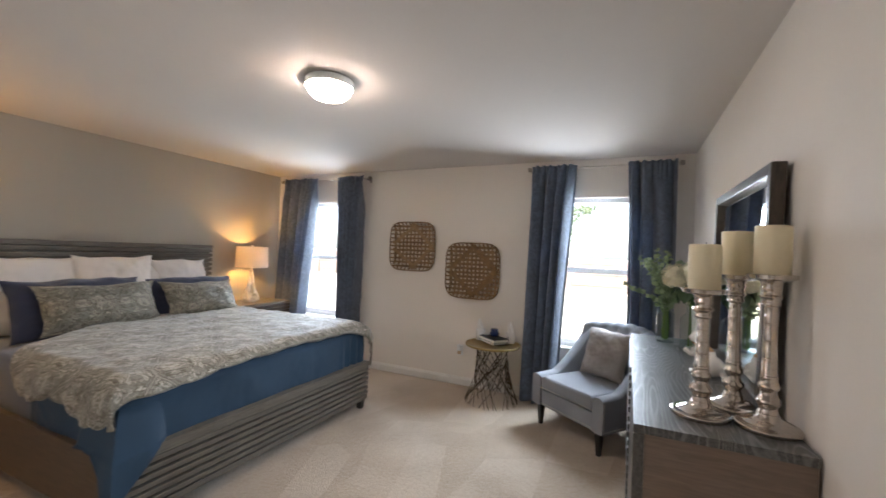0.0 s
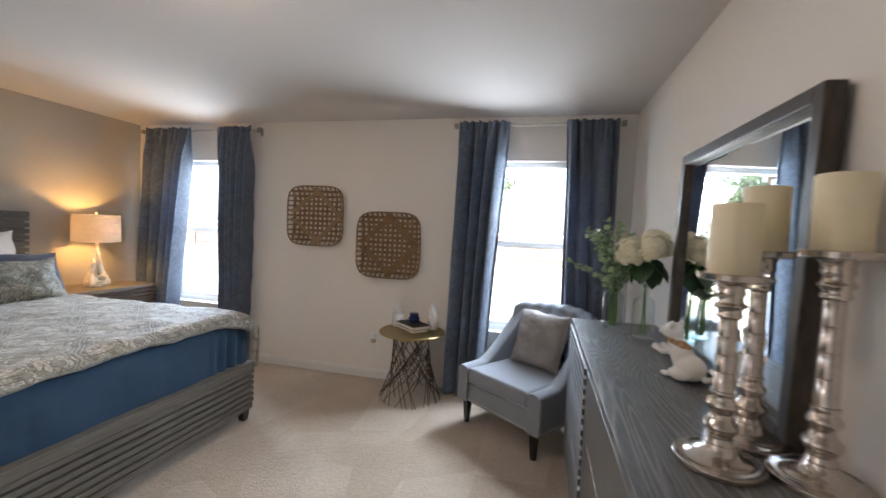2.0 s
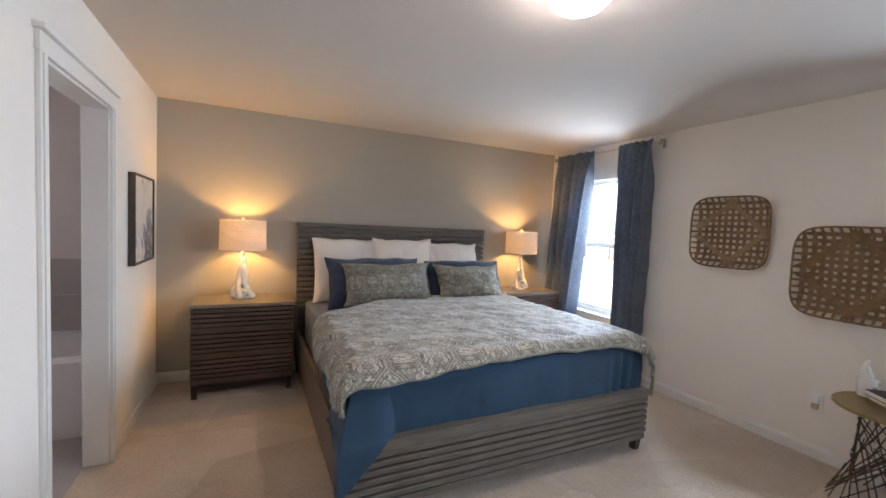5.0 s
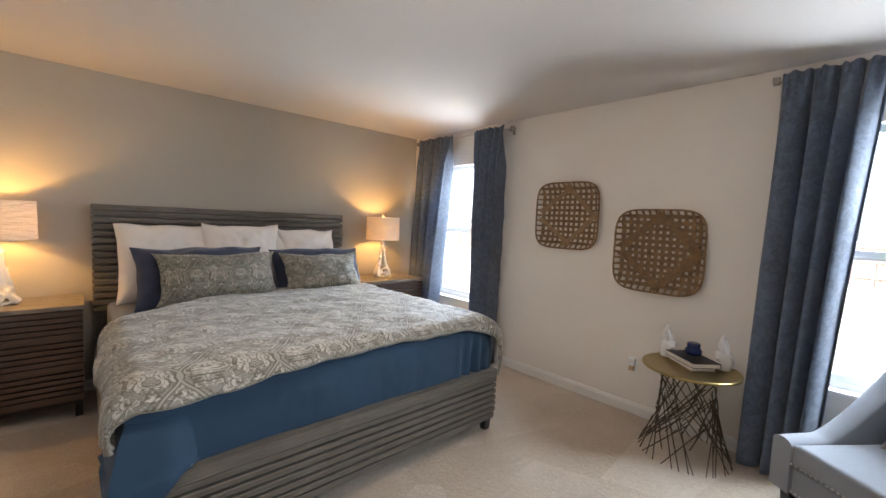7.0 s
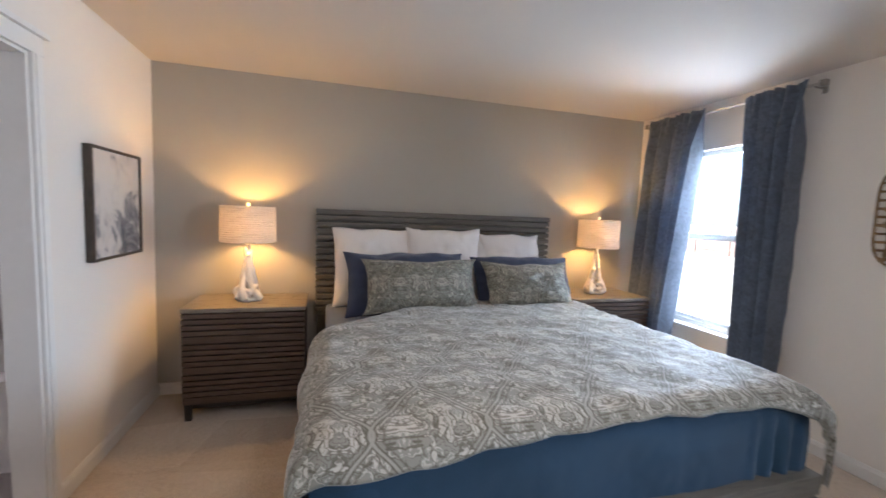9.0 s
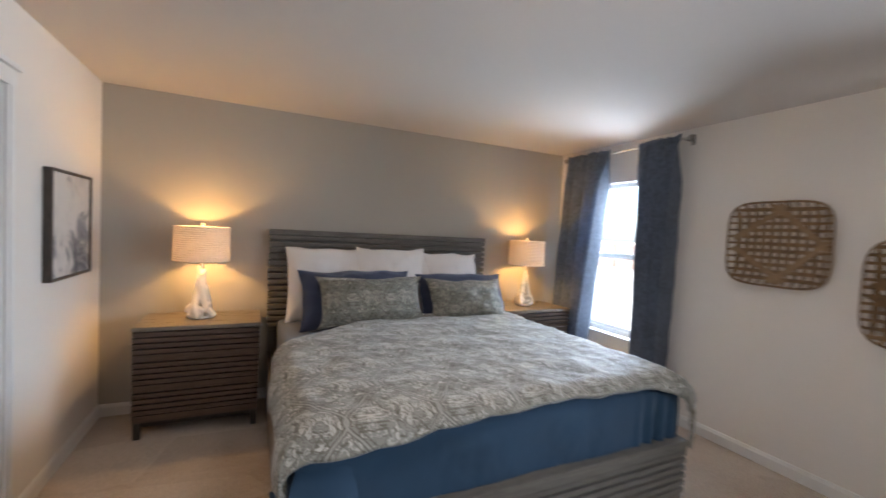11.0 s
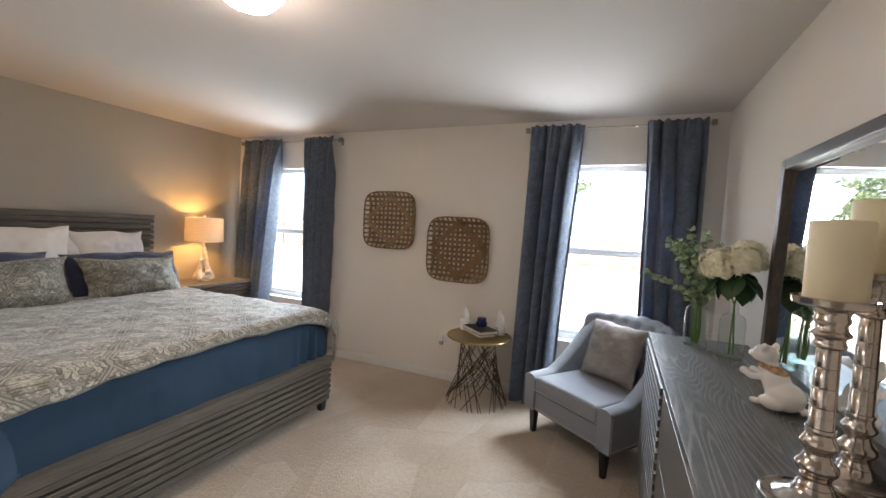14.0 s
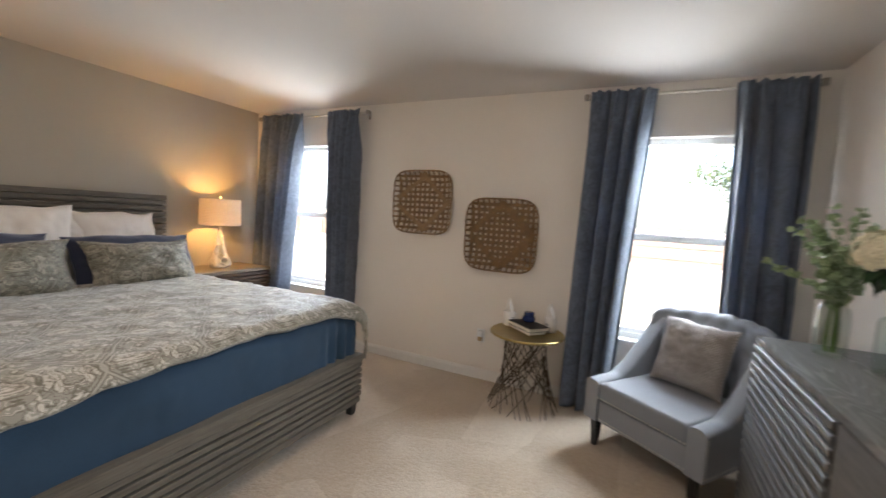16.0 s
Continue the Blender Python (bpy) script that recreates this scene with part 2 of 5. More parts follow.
M = {
    "wall": surface("cream_wall_paint", (0.80, 0.75, 0.685), 0.75, vary=0.02, big=1.2, fine=90, relief=0.12, deep=0.002),
    "accent": surface("greige_wall_paint", (0.43, 0.40, 0.345), 0.75, vary=0.02, big=1.2, fine=90, relief=0.12, deep=0.002),
    # ceiling colour lowered below the walls' to stand in for dimmer light
    "ceiling": surface("dimmed_ceiling_paint", (0.62, 0.57, 0.525), 0.85, vary=0.02, big=1.0, fine=70, relief=0.2, deep=0.003),
    "trim": surface("white_trim_paint", (0.78, 0.76, 0.72), 0.35, vary=0.03, big=3, fine=40, relief=0.04),
    "vinyl": surface("white_vinyl", (0.80, 0.81, 0.80), 0.4, vary=0.02, relief=0.02),
    "carpet": carpet_mat(),
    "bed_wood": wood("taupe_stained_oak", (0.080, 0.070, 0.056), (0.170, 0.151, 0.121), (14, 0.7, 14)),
    "rail_wood": wood("brown_stained_oak", (0.085, 0.056, 0.038), (0.155, 0.11, 0.078), (0.8, 12, 12)),
    "ns_wood": wood("dark_stained_oak", (0.057, 0.035, 0.023), (0.116, 0.074, 0.050), (12, 0.8, 12)),
    "ns_top": wood("taupe_oak_top", (0.15, 0.122, 0.088), (0.27, 0.225, 0.165), (10, 0.8, 10), 0.30),
    "dresser_top": wood("cerused_oak_top", (0.050, 0.049, 0.046), (0.29, 0.285, 0.27), (10, 0.9, 10), 0.40, rings=(6.2, 0.95, 1.0)),
    "dresser": wood("cerused_oak_side", (0.080, 0.076, 0.070), (0.160, 0.152, 0.14), (10, 0.9, 10), 0.42),
    "dresser_end": wood("brown_oak_end", (0.19, 0.135, 0.10), (0.26, 0.19, 0.145), (0.9, 9, 9), 0.45),
    "black_wood": surface("black_lacquered_wood", (0.012, 0.010, 0.009), 0.3, vary=0.2, relief=0.03),
    "leg_wood": surface("dark_bed_leg_wood", (0.022, 0.018, 0.015), 0.4, vary=0.2, relief=0.05),
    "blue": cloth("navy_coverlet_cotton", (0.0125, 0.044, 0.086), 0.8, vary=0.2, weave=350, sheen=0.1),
    "sheet": cloth("slate_blue_sheet_cotton", (0.075, 0.095, 0.145), 0.85, vary=0.08, weave=350),
    "navy": cloth("navy_velvet", (0.014, 0.024, 0.062), 0.75, vary=0.2, sheen=0.5),
    "white_cotton": cloth("white_cotton", (0.80, 0.76, 0.72), 0.85, vary=0.03, weave=500),
    "duvet": damask("duvet_damask_cotton", (0.45, 0.42, 0.365), (0.115, 0.100, 0.072), (0.285, 0.275, 0.232), 0.37),
    "sham": damask("sham_damask_cotton", (0.34, 0.32, 0.26), (0.075, 0.063, 0.044), (0.20, 0.198, 0.16), 0.30),
    "duvet_edge": cloth("duvet_edge_cotton", (0.24, 0.225, 0.185), 0.85, vary=0.3, weave=60),
    "curtain": cloth("blue_curtain_velvet", (0.122, 0.152, 0.206), 0.8, through_light=0.32, vary=0.22, weave=60, sheen=0.45, pattern=0.36),
    "chair": cloth("grey_blue_linen", (0.245, 0.262, 0.288), 0.9, vary=0.10, weave=500),
    "brass_nail": surface("nickel_nailhead", (0.62, 0.60, 0.57), 0.3, 1.0, relief=0),
    "nickel": surface("brushed_nickel", (0.62, 0.58, 0.52), 0.32, 1.0, vary=0.05, relief=0.02),
    "dark_nickel": surface("aged_nickel", (0.36, 0.325, 0.28), 0.38, 1.0, vary=0.08, relief=0.02),
    "silver": surface("mercury_silver", (0.62, 0.56, 0.50), 0.17, 1.0, vary=0.22, big=14, fine=120, relief=0.05, deep=0.002, rvary=0.10),
    "wax": surface("cream_wax", (0.86, 0.755, 0.52), 0.5, vary=0.03, big=8, relief=0.05),
    "gold": surface("antique_gold_metal", (0.42, 0.32, 0.13), 0.32, 1.0, vary=0.15, big=9, relief=0.06),
    "bronze": surface("dark_bronze_rod", (0.10, 0.075, 0.05), 0.4, 0.9, vary=0.2, big=20),
    "strip": wood("brown_split_wood", (0.110, 0.063, 0.024), (0.29, 0.172, 0.072), (3, 3, 3), 0.7),
    "strip_light": wood("tan_split_wood", (0.24, 0.157, 0.078), (0.40, 0.27, 0.15), (3, 3, 3), 0.7),
    "plaster": surface("white_resin", (0.78, 0.74, 0.68), 0.5, vary=0.06, big=20, relief=0.08),
    "ceramic": surface("white_glazed_ceramic", (0.80, 0.78, 0.75), 0.15, vary=0.03, big=15, relief=0.02),
    "glass": window_glass("clear_bottle_glass", (0.90, 0.945, 0.92), 0.05, 0.75),
    "window": window_glass(),
    "stem": surface("green_stem", (0.12, 0.22, 0.05), 0.5, vary=0.3),
    "leaf": surface("eucalyptus_leaf", (0.33, 0.43, 0.25), 0.5, vary=0.35, big=30, relief=0.1),
    "dark_leaf": surface("hydrangea_leaf", (0.025, 0.075, 0.02), 0.45, vary=0.3, big=20, relief=0.2),
    "petal": surface("cream_petal", (0.90, 0.84, 0.63), 0.7, vary=0.12, big=40, relief=0.1),
    "paper": surface("book_pages", (0.82, 0.79, 0.72), 0.8, vary=0.08, scale=(1, 1, 40)),
    "black_cover": surface("black_book_cover", (0.02, 0.02, 0.024), 0.5, vary=0.2),
    "tan_cover": surface("tan_book_cover", (0.45, 0.34, 0.23), 0.6, vary=0.1),
    "blue_glass": surface("cobalt_ceramic", (0.008, 0.02, 0.09), 0.2, vary=0.2, relief=0.02),
    "text": surface("dark_print", (0.06, 0.06, 0.06), 0.7, relief=0),
    "tissue": cloth("white_tissue", (0.82, 0.80, 0.76), 0.9, vary=0.03, sheen=0.0),
    "frame_wood": wood("espresso_frame", (0.03, 0.022, 0.016), (0.075, 0.055, 0.04), (8, 8, 2), 0.42),
    "amber": surface("amber_oil", (0.56, 0.40, 0.24), 0.25, vary=0.1),
    "tile": surface("grey_bath_tile", (0.42, 0.38, 0.36), 0.3, vary=0.06, big=5),
    "tub": surface("white_acrylic", (0.82, 0.80, 0.78), 0.2, vary=0.02, relief=0.02),
    "bath_wall": surface("bath_wall_paint", (0.62, 0.57, 0.55), 0.75, vary=0.02),
    "fence": wood("cedar_fence", (0.125, 0.088, 0.07), (0.21, 0.155, 0.125), (6, 6, 0.6), 0.8),
    "bark": wood("tree_bark", (0.07, 0.05, 0.035), (0.16, 0.12, 0.09), (5, 5, 1), 0.9),
    "foliage": cloth("tree_foliage", (0.12, 0.155, 0.075), 0.6, through_light=0.5, weave=9, vary=0.45, sheen=0.0),
    "grass": surface("dry_lawn", (0.30, 0.285, 0.23), 0.95, vary=0.35, big=0.5, fine=7.0, relief=0.3),
}


def mirror_mat():
    m, nt, b = node_mat("mirror_silver")
    b.inputs["Base Color"].default_value = (0.90, 0.92, 0.91, 1)
    b.inputs["Metallic"].default_value = 1.0
    b.inputs["Roughness"].default_value = 0.015
    return m


def shade_mat():
    m, nt, b = node_mat("lamp_shade_fabric")
    v = mapped(nt, (1, 1, 1))
    col = ramp(nt, noise_tex(nt, v, 90.0, 3.0), [(0.3, (0.74, 0.69, 0.62)), (0.7, (0.82, 0.78, 0.72))])
    nt.links.new(col, b.inputs["Base Color"])
    b.inputs["Roughness"].default_value = 0.9
    tr = nt.nodes.new("ShaderNodeBsdfTranslucent")
    tr.inputs[0].default_value = (0.80, 0.72, 0.62, 1)
    mx = nt.nodes.new("ShaderNodeMixShader")
    mx.inputs[0].default_value = 0.2
    nt.links.new(b.outputs[0], mx.inputs[1])
    nt.links.new(tr.outputs[0], mx.inputs[2])
    nt.links.new(mx.outputs[0], nt.nodes["Material Output"].inputs[0])
    return m


def art_mat():
    m, nt, b = node_mat("abstract_ink_print")
    v = mapped(nt, (1, 1, 1))
    n1 = noise_tex(nt, v, 5.5, 5.0, 0.6, 1.2)
    blot = noise_tex(nt, mapped(nt, (1.0, 1.0, 0.6)), 3.0, 2.0)
    f = math_node(nt, "MULTIPLY", n1, math_node(nt, "ADD", blot, 0.45))
    nt.links.new(ramp(nt, f, [(0.40, (0.64, 0.60, 0.55)), (0.50, (0.56, 0.52, 0.48)), (0.56, (0.28, 0.27, 0.27)), (0.70, (0.12, 0.12, 0.13))]), b.inputs["Base Color"])
    b.inputs["Roughness"].default_value = 0.75
    bump(nt, b, n1, 0.1, 0.002)
    return m


def dog_mat():
    """White glaze with a painted tan collar round the tilted neck."""
    m, nt, b = node_mat("glazed_dog_ceramic")
    tc = nt.nodes.new("ShaderNodeTexCoord")
    sep = nt.nodes.new("ShaderNodeSeparateXYZ")
    nt.links.new(tc.outputs["Object"], sep.inputs[0])
    h = math_node(nt, "ADD", sep.outputs[2], math_node(nt, "MULTIPLY", sep.outputs[1], -0.18))
    near = math_node(nt, "ABSOLUTE", math_node(nt, "SUBTRACT", h, 0.132))
    band = ramp(nt, near, [(0.008, (1, 1, 1)), (0.011, (0, 0, 0))])
    spots = noise_tex(nt, tc.outputs["Object"], 90.0, 1.0)
    tan = ramp(nt, spots, [(0.4, (0.34, 0.17, 0.07)), (0.6, (0.55, 0.36, 0.20))])
    nt.links.new(mix_colour(nt, band, (0.80, 0.76, 0.71), tan), b.inputs["Base Color"])
    b.inputs["Roughness"].default_value = 0.22
    return m


def dome_mat():
    m, nt, b = node_mat("lit_opal_glass")
    b.inputs["Base Color"].default_value = (0.85, 0.82, 0.78, 1)
    b.inputs["Roughness"].default_value = 0.3
    b.inputs["Emission Color"].default_value = (1.0, 0.83, 0.70, 1)
    b.inputs["Emission Strength"].default_value = 8.5
    return m


def knit_mat():
    """Taupe chunky knit: rows of small raised stitches, the gaps' shade put into the colour."""
    m, nt, b = node_mat("taupe_waffle_knit_shaded_gaps")
    v = mapped(nt, (1, 0.2, 1), (0, radians(45), 0))
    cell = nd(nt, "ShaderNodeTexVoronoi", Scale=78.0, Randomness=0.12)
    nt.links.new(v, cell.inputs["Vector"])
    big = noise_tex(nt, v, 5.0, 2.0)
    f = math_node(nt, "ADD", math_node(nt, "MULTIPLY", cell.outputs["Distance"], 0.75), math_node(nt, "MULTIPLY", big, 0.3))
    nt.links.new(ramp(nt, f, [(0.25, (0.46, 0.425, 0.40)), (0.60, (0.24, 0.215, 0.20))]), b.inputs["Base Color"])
    b.inputs["Roughness"].default_value = 0.95
    bump(nt, b, math_node(nt, "MULTIPLY", cell.outputs["Distance"], -1.0), 0.7, 0.006)
    return m


M["knit"] = knit_mat()
M["mirror"], M["shade"], M["art"], M["dog"], M["dome"] = mirror_mat(), shade_mat(), art_mat(), dog_mat(), dome_mat()


# ---------------------------------------------------------------- mesh helpers
def to_mesh(name, bm, material, smooth=False):
    me = bpy.data.meshes.new(name)
    bm.normal_update()
    bm.to_mesh(me)
    bm.free()
    me.materials.append(material)
    if smooth:
        me.polygons.foreach_set("use_smooth", [True] * len(me.polygons))
        me.set_sharp_from_angle(angle=radians(48))
    return me


def thing(name, m, label, category, group="", kind=""):
    ob = new(name)
    ob.empty_display_size = 0.1
    ob.matrix_basis = m
    return tagged(ob, label, category, group, kind)


def part(name, bm, material, parent, label="", smooth=False, m=None):
    ob = new(name, to_mesh(name, bm, material, smooth))
    ob.parent = parent
    if m is not None:
        ob.matrix_basis = m
    return tagged(ob, label)


def piece(name, mesh, parent, m):
    ob = new(name, mesh)
    ob.parent = parent
    ob.matrix_basis = m
    return ob


def solo(name, bm, material, m, label, category, group="", kind="", smooth=False):
    ob = new(name, to_mesh(name, bm, material, smooth))
    ob.matrix_basis = m
    return tagged(ob, label, category, group, kind)


def box(x0, x1, y0, y1, z0, z1, bevel=0.0, seg=2, into=None):
    bm = bmesh.new()
    bmesh.ops.create_cube(bm, size=1.0)
    for v in bm.verts:
        v.co = Vector(((x0, x1)[v.co.x > 0], (y0, y1)[v.co.y > 0], (z0, z1)[v.co.z > 0]))
    if bevel:
        bmesh.ops.bevel(bm, geom=bm.edges[:], offset=bevel, segments=seg, affect="EDGES", profile=0.6)
    if into is not None:
        merge(into, bm)
        return into
    return bm


def merge(into, bm):
    me = bpy.data.meshes.new("joined")
    bm.to_mesh(me)
    bm.free()
    into.from_mesh(me)
    bpy.data.meshes.remove(me)


def boxes(*rows, bevel=0.0):
    bm = bmesh.new()
    for r in rows:
        box(*r, bevel=bevel, into=bm)
    return bm


def lathe(profile, seg=32, into=None, m=None):
    """A turned shape from (radius, z) pairs, closed at the axis where the radius is 0."""
    bm = bmesh.new() if into is None else into
    rings = []
    for r, z in profile:
        if r <= 1e-6:
            rings.append([bm.verts.new((0, 0, z))])
        else:
            rings.append([bm.verts.new((r * math.cos(math.tau * k / seg), r * math.sin(math.tau * k / seg), z)) for k in range(seg)])
    if m is not None:
        for ring in rings:
            for v in ring:
                v.co = m @ v.co
    for a, b in zip(rings, rings[1:]):
        for k in range(seg):
            j = (k + 1) % seg
            if len(a) == 1 and len(b) == 1:
                continue
            if len(a) == 1:
                bm.faces.new((a[0], b[j], b[k]))
            elif len(b) == 1:
                bm.faces.new((a[k], a[j], b[0]))
            else:
                bm.faces.new((a[k], a[j], b[j], b[k]))
    return bm


def tube(points, radius, seg=6, into=None, taper=None):
    """A round bar along points; taper gives the radius at the end."""
    bm = bmesh.new() if into is None else into
    pts = [Vector(p) for p in points]
    rings = []
    for i, p in enumerate(pts):
        d = (pts[min(i + 1, len(pts) - 1)] - pts[max(i - 1, 0)]).normalized()
        side = d.cross(Vector((0.31, 0.17, 0.93)))
        if side.length < 1e-3:
            side = d.cross(Vector((1, 0, 0)))
        side.normalize()
        up = d.cross(side)
        r = radius if taper is None else radius + (taper - radius) * i / (len(pts) - 1)
        rings.append([bm.verts.new(p + (side * math.cos(math.tau * k / seg) + up * math.sin(math.tau * k / seg)) * r) for k in range(seg)])
    for a, b in zip(rings, rings[1:]):
        for k in range(seg):
            bm.faces.new((a[k], a[(k + 1) % seg], b[(k + 1) % seg], b[k]))
    bm.faces.new(rings[0][::-1])
    bm.faces.new(rings[-1])
    return bm


def sheet(nu, nv, place, uv=None):
    """A grid; place(u, v) with u, v in 0..1 gives the point, uv(u, v) the cloth's own coordinates."""
    bm = bmesh.new()
    layer = bm.loops.layers.uv.new("UVMap") if uv else None
    grid = [[bm.verts.new(place(i / nu, j / nv)) for j in range(nv + 1)] for i in range(nu + 1)]
    for i in range(nu):
        for j in range(nv):
            f = bm.faces.new((grid[i][j], grid[i + 1][j], grid[i + 1][j + 1], grid[i][j + 1]))
            if layer:
                for lp, (a, b) in zip(f.loops, ((i, j), (i + 1, j), (i + 1, j + 1), (i, j + 1))):
                    lp[layer].uv = uv(a / nu, b / nv)
    return bm


def thicken(ob, amount, offset=-1.0):
    md = ob.modifiers.new("thickness", "SOLIDIFY")
    md.thickness, md.offset = amount, offset


def prism(outline, length, axis="y"):
    """A bar of the given (across, z) outline, running along y from 0 to length."""
    bm = bmesh.new()
    a = [bm.verts.new((x, 0, z)) for x, z in outline]
    b = [bm.verts.new((x, length, z)) for x, z in outline]
    n = len(a)
    for k in range(n):
        bm.faces.new((a[k], a[(k + 1) % n], b[(k + 1) % n], b[k]))
    bm.faces.new(a[::-1])
    bm.faces.new(b)
    bmesh.ops.recalc_face_normals(bm, faces=bm.faces[:])
    return bm


def wobble(x, y, z, s):
    return noise.noise(Vector((x * s, y * s, z * s)))

# ---------------------------------------------------------------- structure
XL, XR, YB, YW, H, T = -4.35, 0.64, 0.43, 4.63, 2.42, 0.14
WINDOWS = ((-3.91, -3.01), (-0.59, 0.31))
SILL, HEAD = 0.56, 2.045
HALL_X, HALL_Y = -0.62, -1.3
DOOR = (-3.10, -2.30, 2.03)


def plain(name, bm, material, label, category, parent=None):
    ob = new(name, to_mesh(name, bm, material))
    if parent:
        ob.parent = parent
    return tagged(ob, label, category, kind="structure")


plain("floor", sheet(60, 60, lambda u, v: Vector((XL - 0.02 + (XR - XL + 0.04) * u, HALL_Y + (YW - HALL_Y + 0.02) * v,
      0.004 * wobble(u * 5, v * 6, 0, 2.2)))), M["carpet"], "beige plush wall-to-wall carpet with vacuum marks", "carpet")
plain("subfloor", box(XL - T, XR + T, -1.9, YW + T, -0.55, -0.03), M["trim"], "plain slab under the carpet", "floor")
plain("ceiling", box(XL - T, XR + T, -1.9, YW + T, H, H + 0.25), M["ceiling"], "off-white painted flat ceiling, its colour darkened for dimmer light", "ceiling")
plain("wall_west", box(XL - T, XL, YB - 0.12, YW + T, -0.03, H), M["accent"], "greige painted accent wall behind the bed", "wall")
plain("wall_east", box(XR, XR + T, HALL_Y - T, YW + T, -0.03, H), M["wall"], "cream painted wall behind the dresser", "wall")
wall = bmesh.new()
(a0, a1), (b0, b1) = WINDOWS
for r in ((XL, a0, 0), (a1, b0, 0), (b1, XR, 0)):
    box(r[0], r[1], YW, YW + T, -0.03, H, into=wall)
for w0, w1 in WINDOWS:
    box(w0, w1, YW, YW + T, -0.03, SILL, into=wall)
    box(w0, w1, YW, YW + T, HEAD, H, into=wall)
plain("wall_north", wall, M["wall"], "cream painted wall with two window openings", "wall")
wall = boxes((XL, DOOR[0], YB - 0.12, YB, -0.03, H), (DOOR[0], DOOR[1], YB - 0.12, YB, DOOR[2], H), (DOOR[1], HALL_X, YB - 0.12, YB, -0.03, H))
plain("wall_south", wall, M["wall"], "cream painted wall with a bathroom doorway", "wall")
plain("wall_hall_west", box(HALL_X - 0.12, HALL_X, HALL_Y, YB - 0.12, -0.03, H), M["wall"], "cream painted hall wall", "wall")
plain("wall_hall_end", box(HALL_X - 0.12, XR, HALL_Y - T, HALL_Y, -0.03, H), M["wall"], "cream painted hall end wall", "wall")

# bathroom beyond the doorway
plain("bath_floor", box(XL, -1.9, -1.5, YB - 0.12, -0.03, 0.003), M["tile"], "grey tiled bathroom floor", "floor")
bw = bmesh.new()
for r in ((-0.27, YB - 0.12, -0.03, H), (-1.5, -1.1, -0.03, H), (-1.1, -0.27, -0.03, 1.68), (-1.1, -0.27, 2.08, H)):
    box(XL - T, XL, r[0], r[1], r[2], r[3], into=bw)
plain("wall_bath_west", bw, M["bath_wall"], "pale mauve bathroom wall with a small window", "wall")
plain("wall_bath_south", box(XL - T, -1.9, -1.5 - T, -1.5, -0.03, H), M["bath_wall"], "pale mauve bathroom wall", "wall")
plain("wall_bath_east", box(-1.9, -1.9 + 0.12, -1.5, YB - 0.12, -0.03, H), M["bath_wall"], "pale mauve bathroom wall", "wall")
bwin = thing("window_3", pose(0, 0, 0), "small high frosted bathroom window in a white frame", "window", kind="structure")
part("window_frame", boxes((XL - 0.09, XL - 0.05, -1.1, -0.27, 1.68, 1.72), (XL - 0.09, XL - 0.05, -1.1, -0.27, 2.04, 2.08),
                           (XL - 0.09, XL - 0.05, -1.1, -1.06, 1.72, 2.04), (XL - 0.09, XL - 0.05, -0.31, -0.27, 1.72, 2.04)), M["vinyl"], bwin)
pane = part("pane", box(XL - 0.075, XL - 0.07, -1.06, -0.31, 1.72, 2.04), M["window"], bwin)
pane.visible_shadow = False
tub = thing("bathtub", pose(XL, -0.6, 0), "white acrylic garden tub in a tiled surround", "bathtub")
part("apron", box(0.84, 0.86, -0.9, 0.90, 0.003, 0.46, 0.004), M["tub"], tub)
part("deck", boxes((0.0, 0.88, -0.9, -0.75, 0.46, 0.50), (0.0, 0.88, 0.75, 0.90, 0.46, 0.50), (0.0, 0.12, -0.75, 0.75, 0.46, 0.50), (0.74, 0.88, -0.75, 0.75, 0.46, 0.50)), M["tub"], tub)
part("basin", boxes((0.10, 0.76, -0.77, 0.77, 0.10, 0.12), (0.10, 0.12, -0.77, 0.77, 0.12, 0.46), (0.74, 0.76, -0.77, 0.77, 0.12, 0.46),
                    (0.12, 0.74, -0.77, -0.75, 0.12, 0.46), (0.12, 0.74, 0.75, 0.77, 0.12, 0.46)), M["tub"], tub)
surround = thing("tub_surround", pose(XL, 0, 0), "grey tile band on the wall above the tub", "wall tiles", kind="structure")
tile_me = to_mesh("tile", box(0.0, 0.008, -0.148, 0.148, 0.0, 0.283, 0.002, 1), M["tile"])
for i in range(6):
    for j in range(2):
        piece("tile", tile_me, surround, pose(0.001, -1.34 + 0.30 * i, 0.505 + 0.286 * j))

# door casing
casing = thing("door_casing", pose(0, YB, 0), "white painted bathroom door casing with a moulded head", "door casing", kind="structure")
cx0, cx1, ctop = DOOR
for x0, x1 in ((cx0 - 0.065, cx0), (cx1, cx1 + 0.065)):
    part("side_casing", boxes((x0, x1, 0.0, 0.017, 0.003, ctop), (x0 + 0.016, x1 - 0.016, 0.017, 0.023, 0.003, ctop), bevel=0.003), M["trim"], casing)
part("head_casing", boxes((cx0 - 0.07, cx1 + 0.07, 0.0, 0.019, ctop, ctop + 0.075), (cx0 - 0.085, cx1 + 0.085, 0.0, 0.038, ctop + 0.075, ctop + 0.098), bevel=0.003), M["trim"], casing)
for x0, x1 in ((cx0, cx0 + 0.012), (cx1 - 0.012, cx1)):
    part("jamb", boxes((x0, x1, -0.122, -0.001, 0.003, ctop - 0.012)), M["trim"], casing)
part("head_jamb", boxes((cx0, cx1, -0.122, -0.001, ctop - 0.012, ctop)), M["trim"], casing)

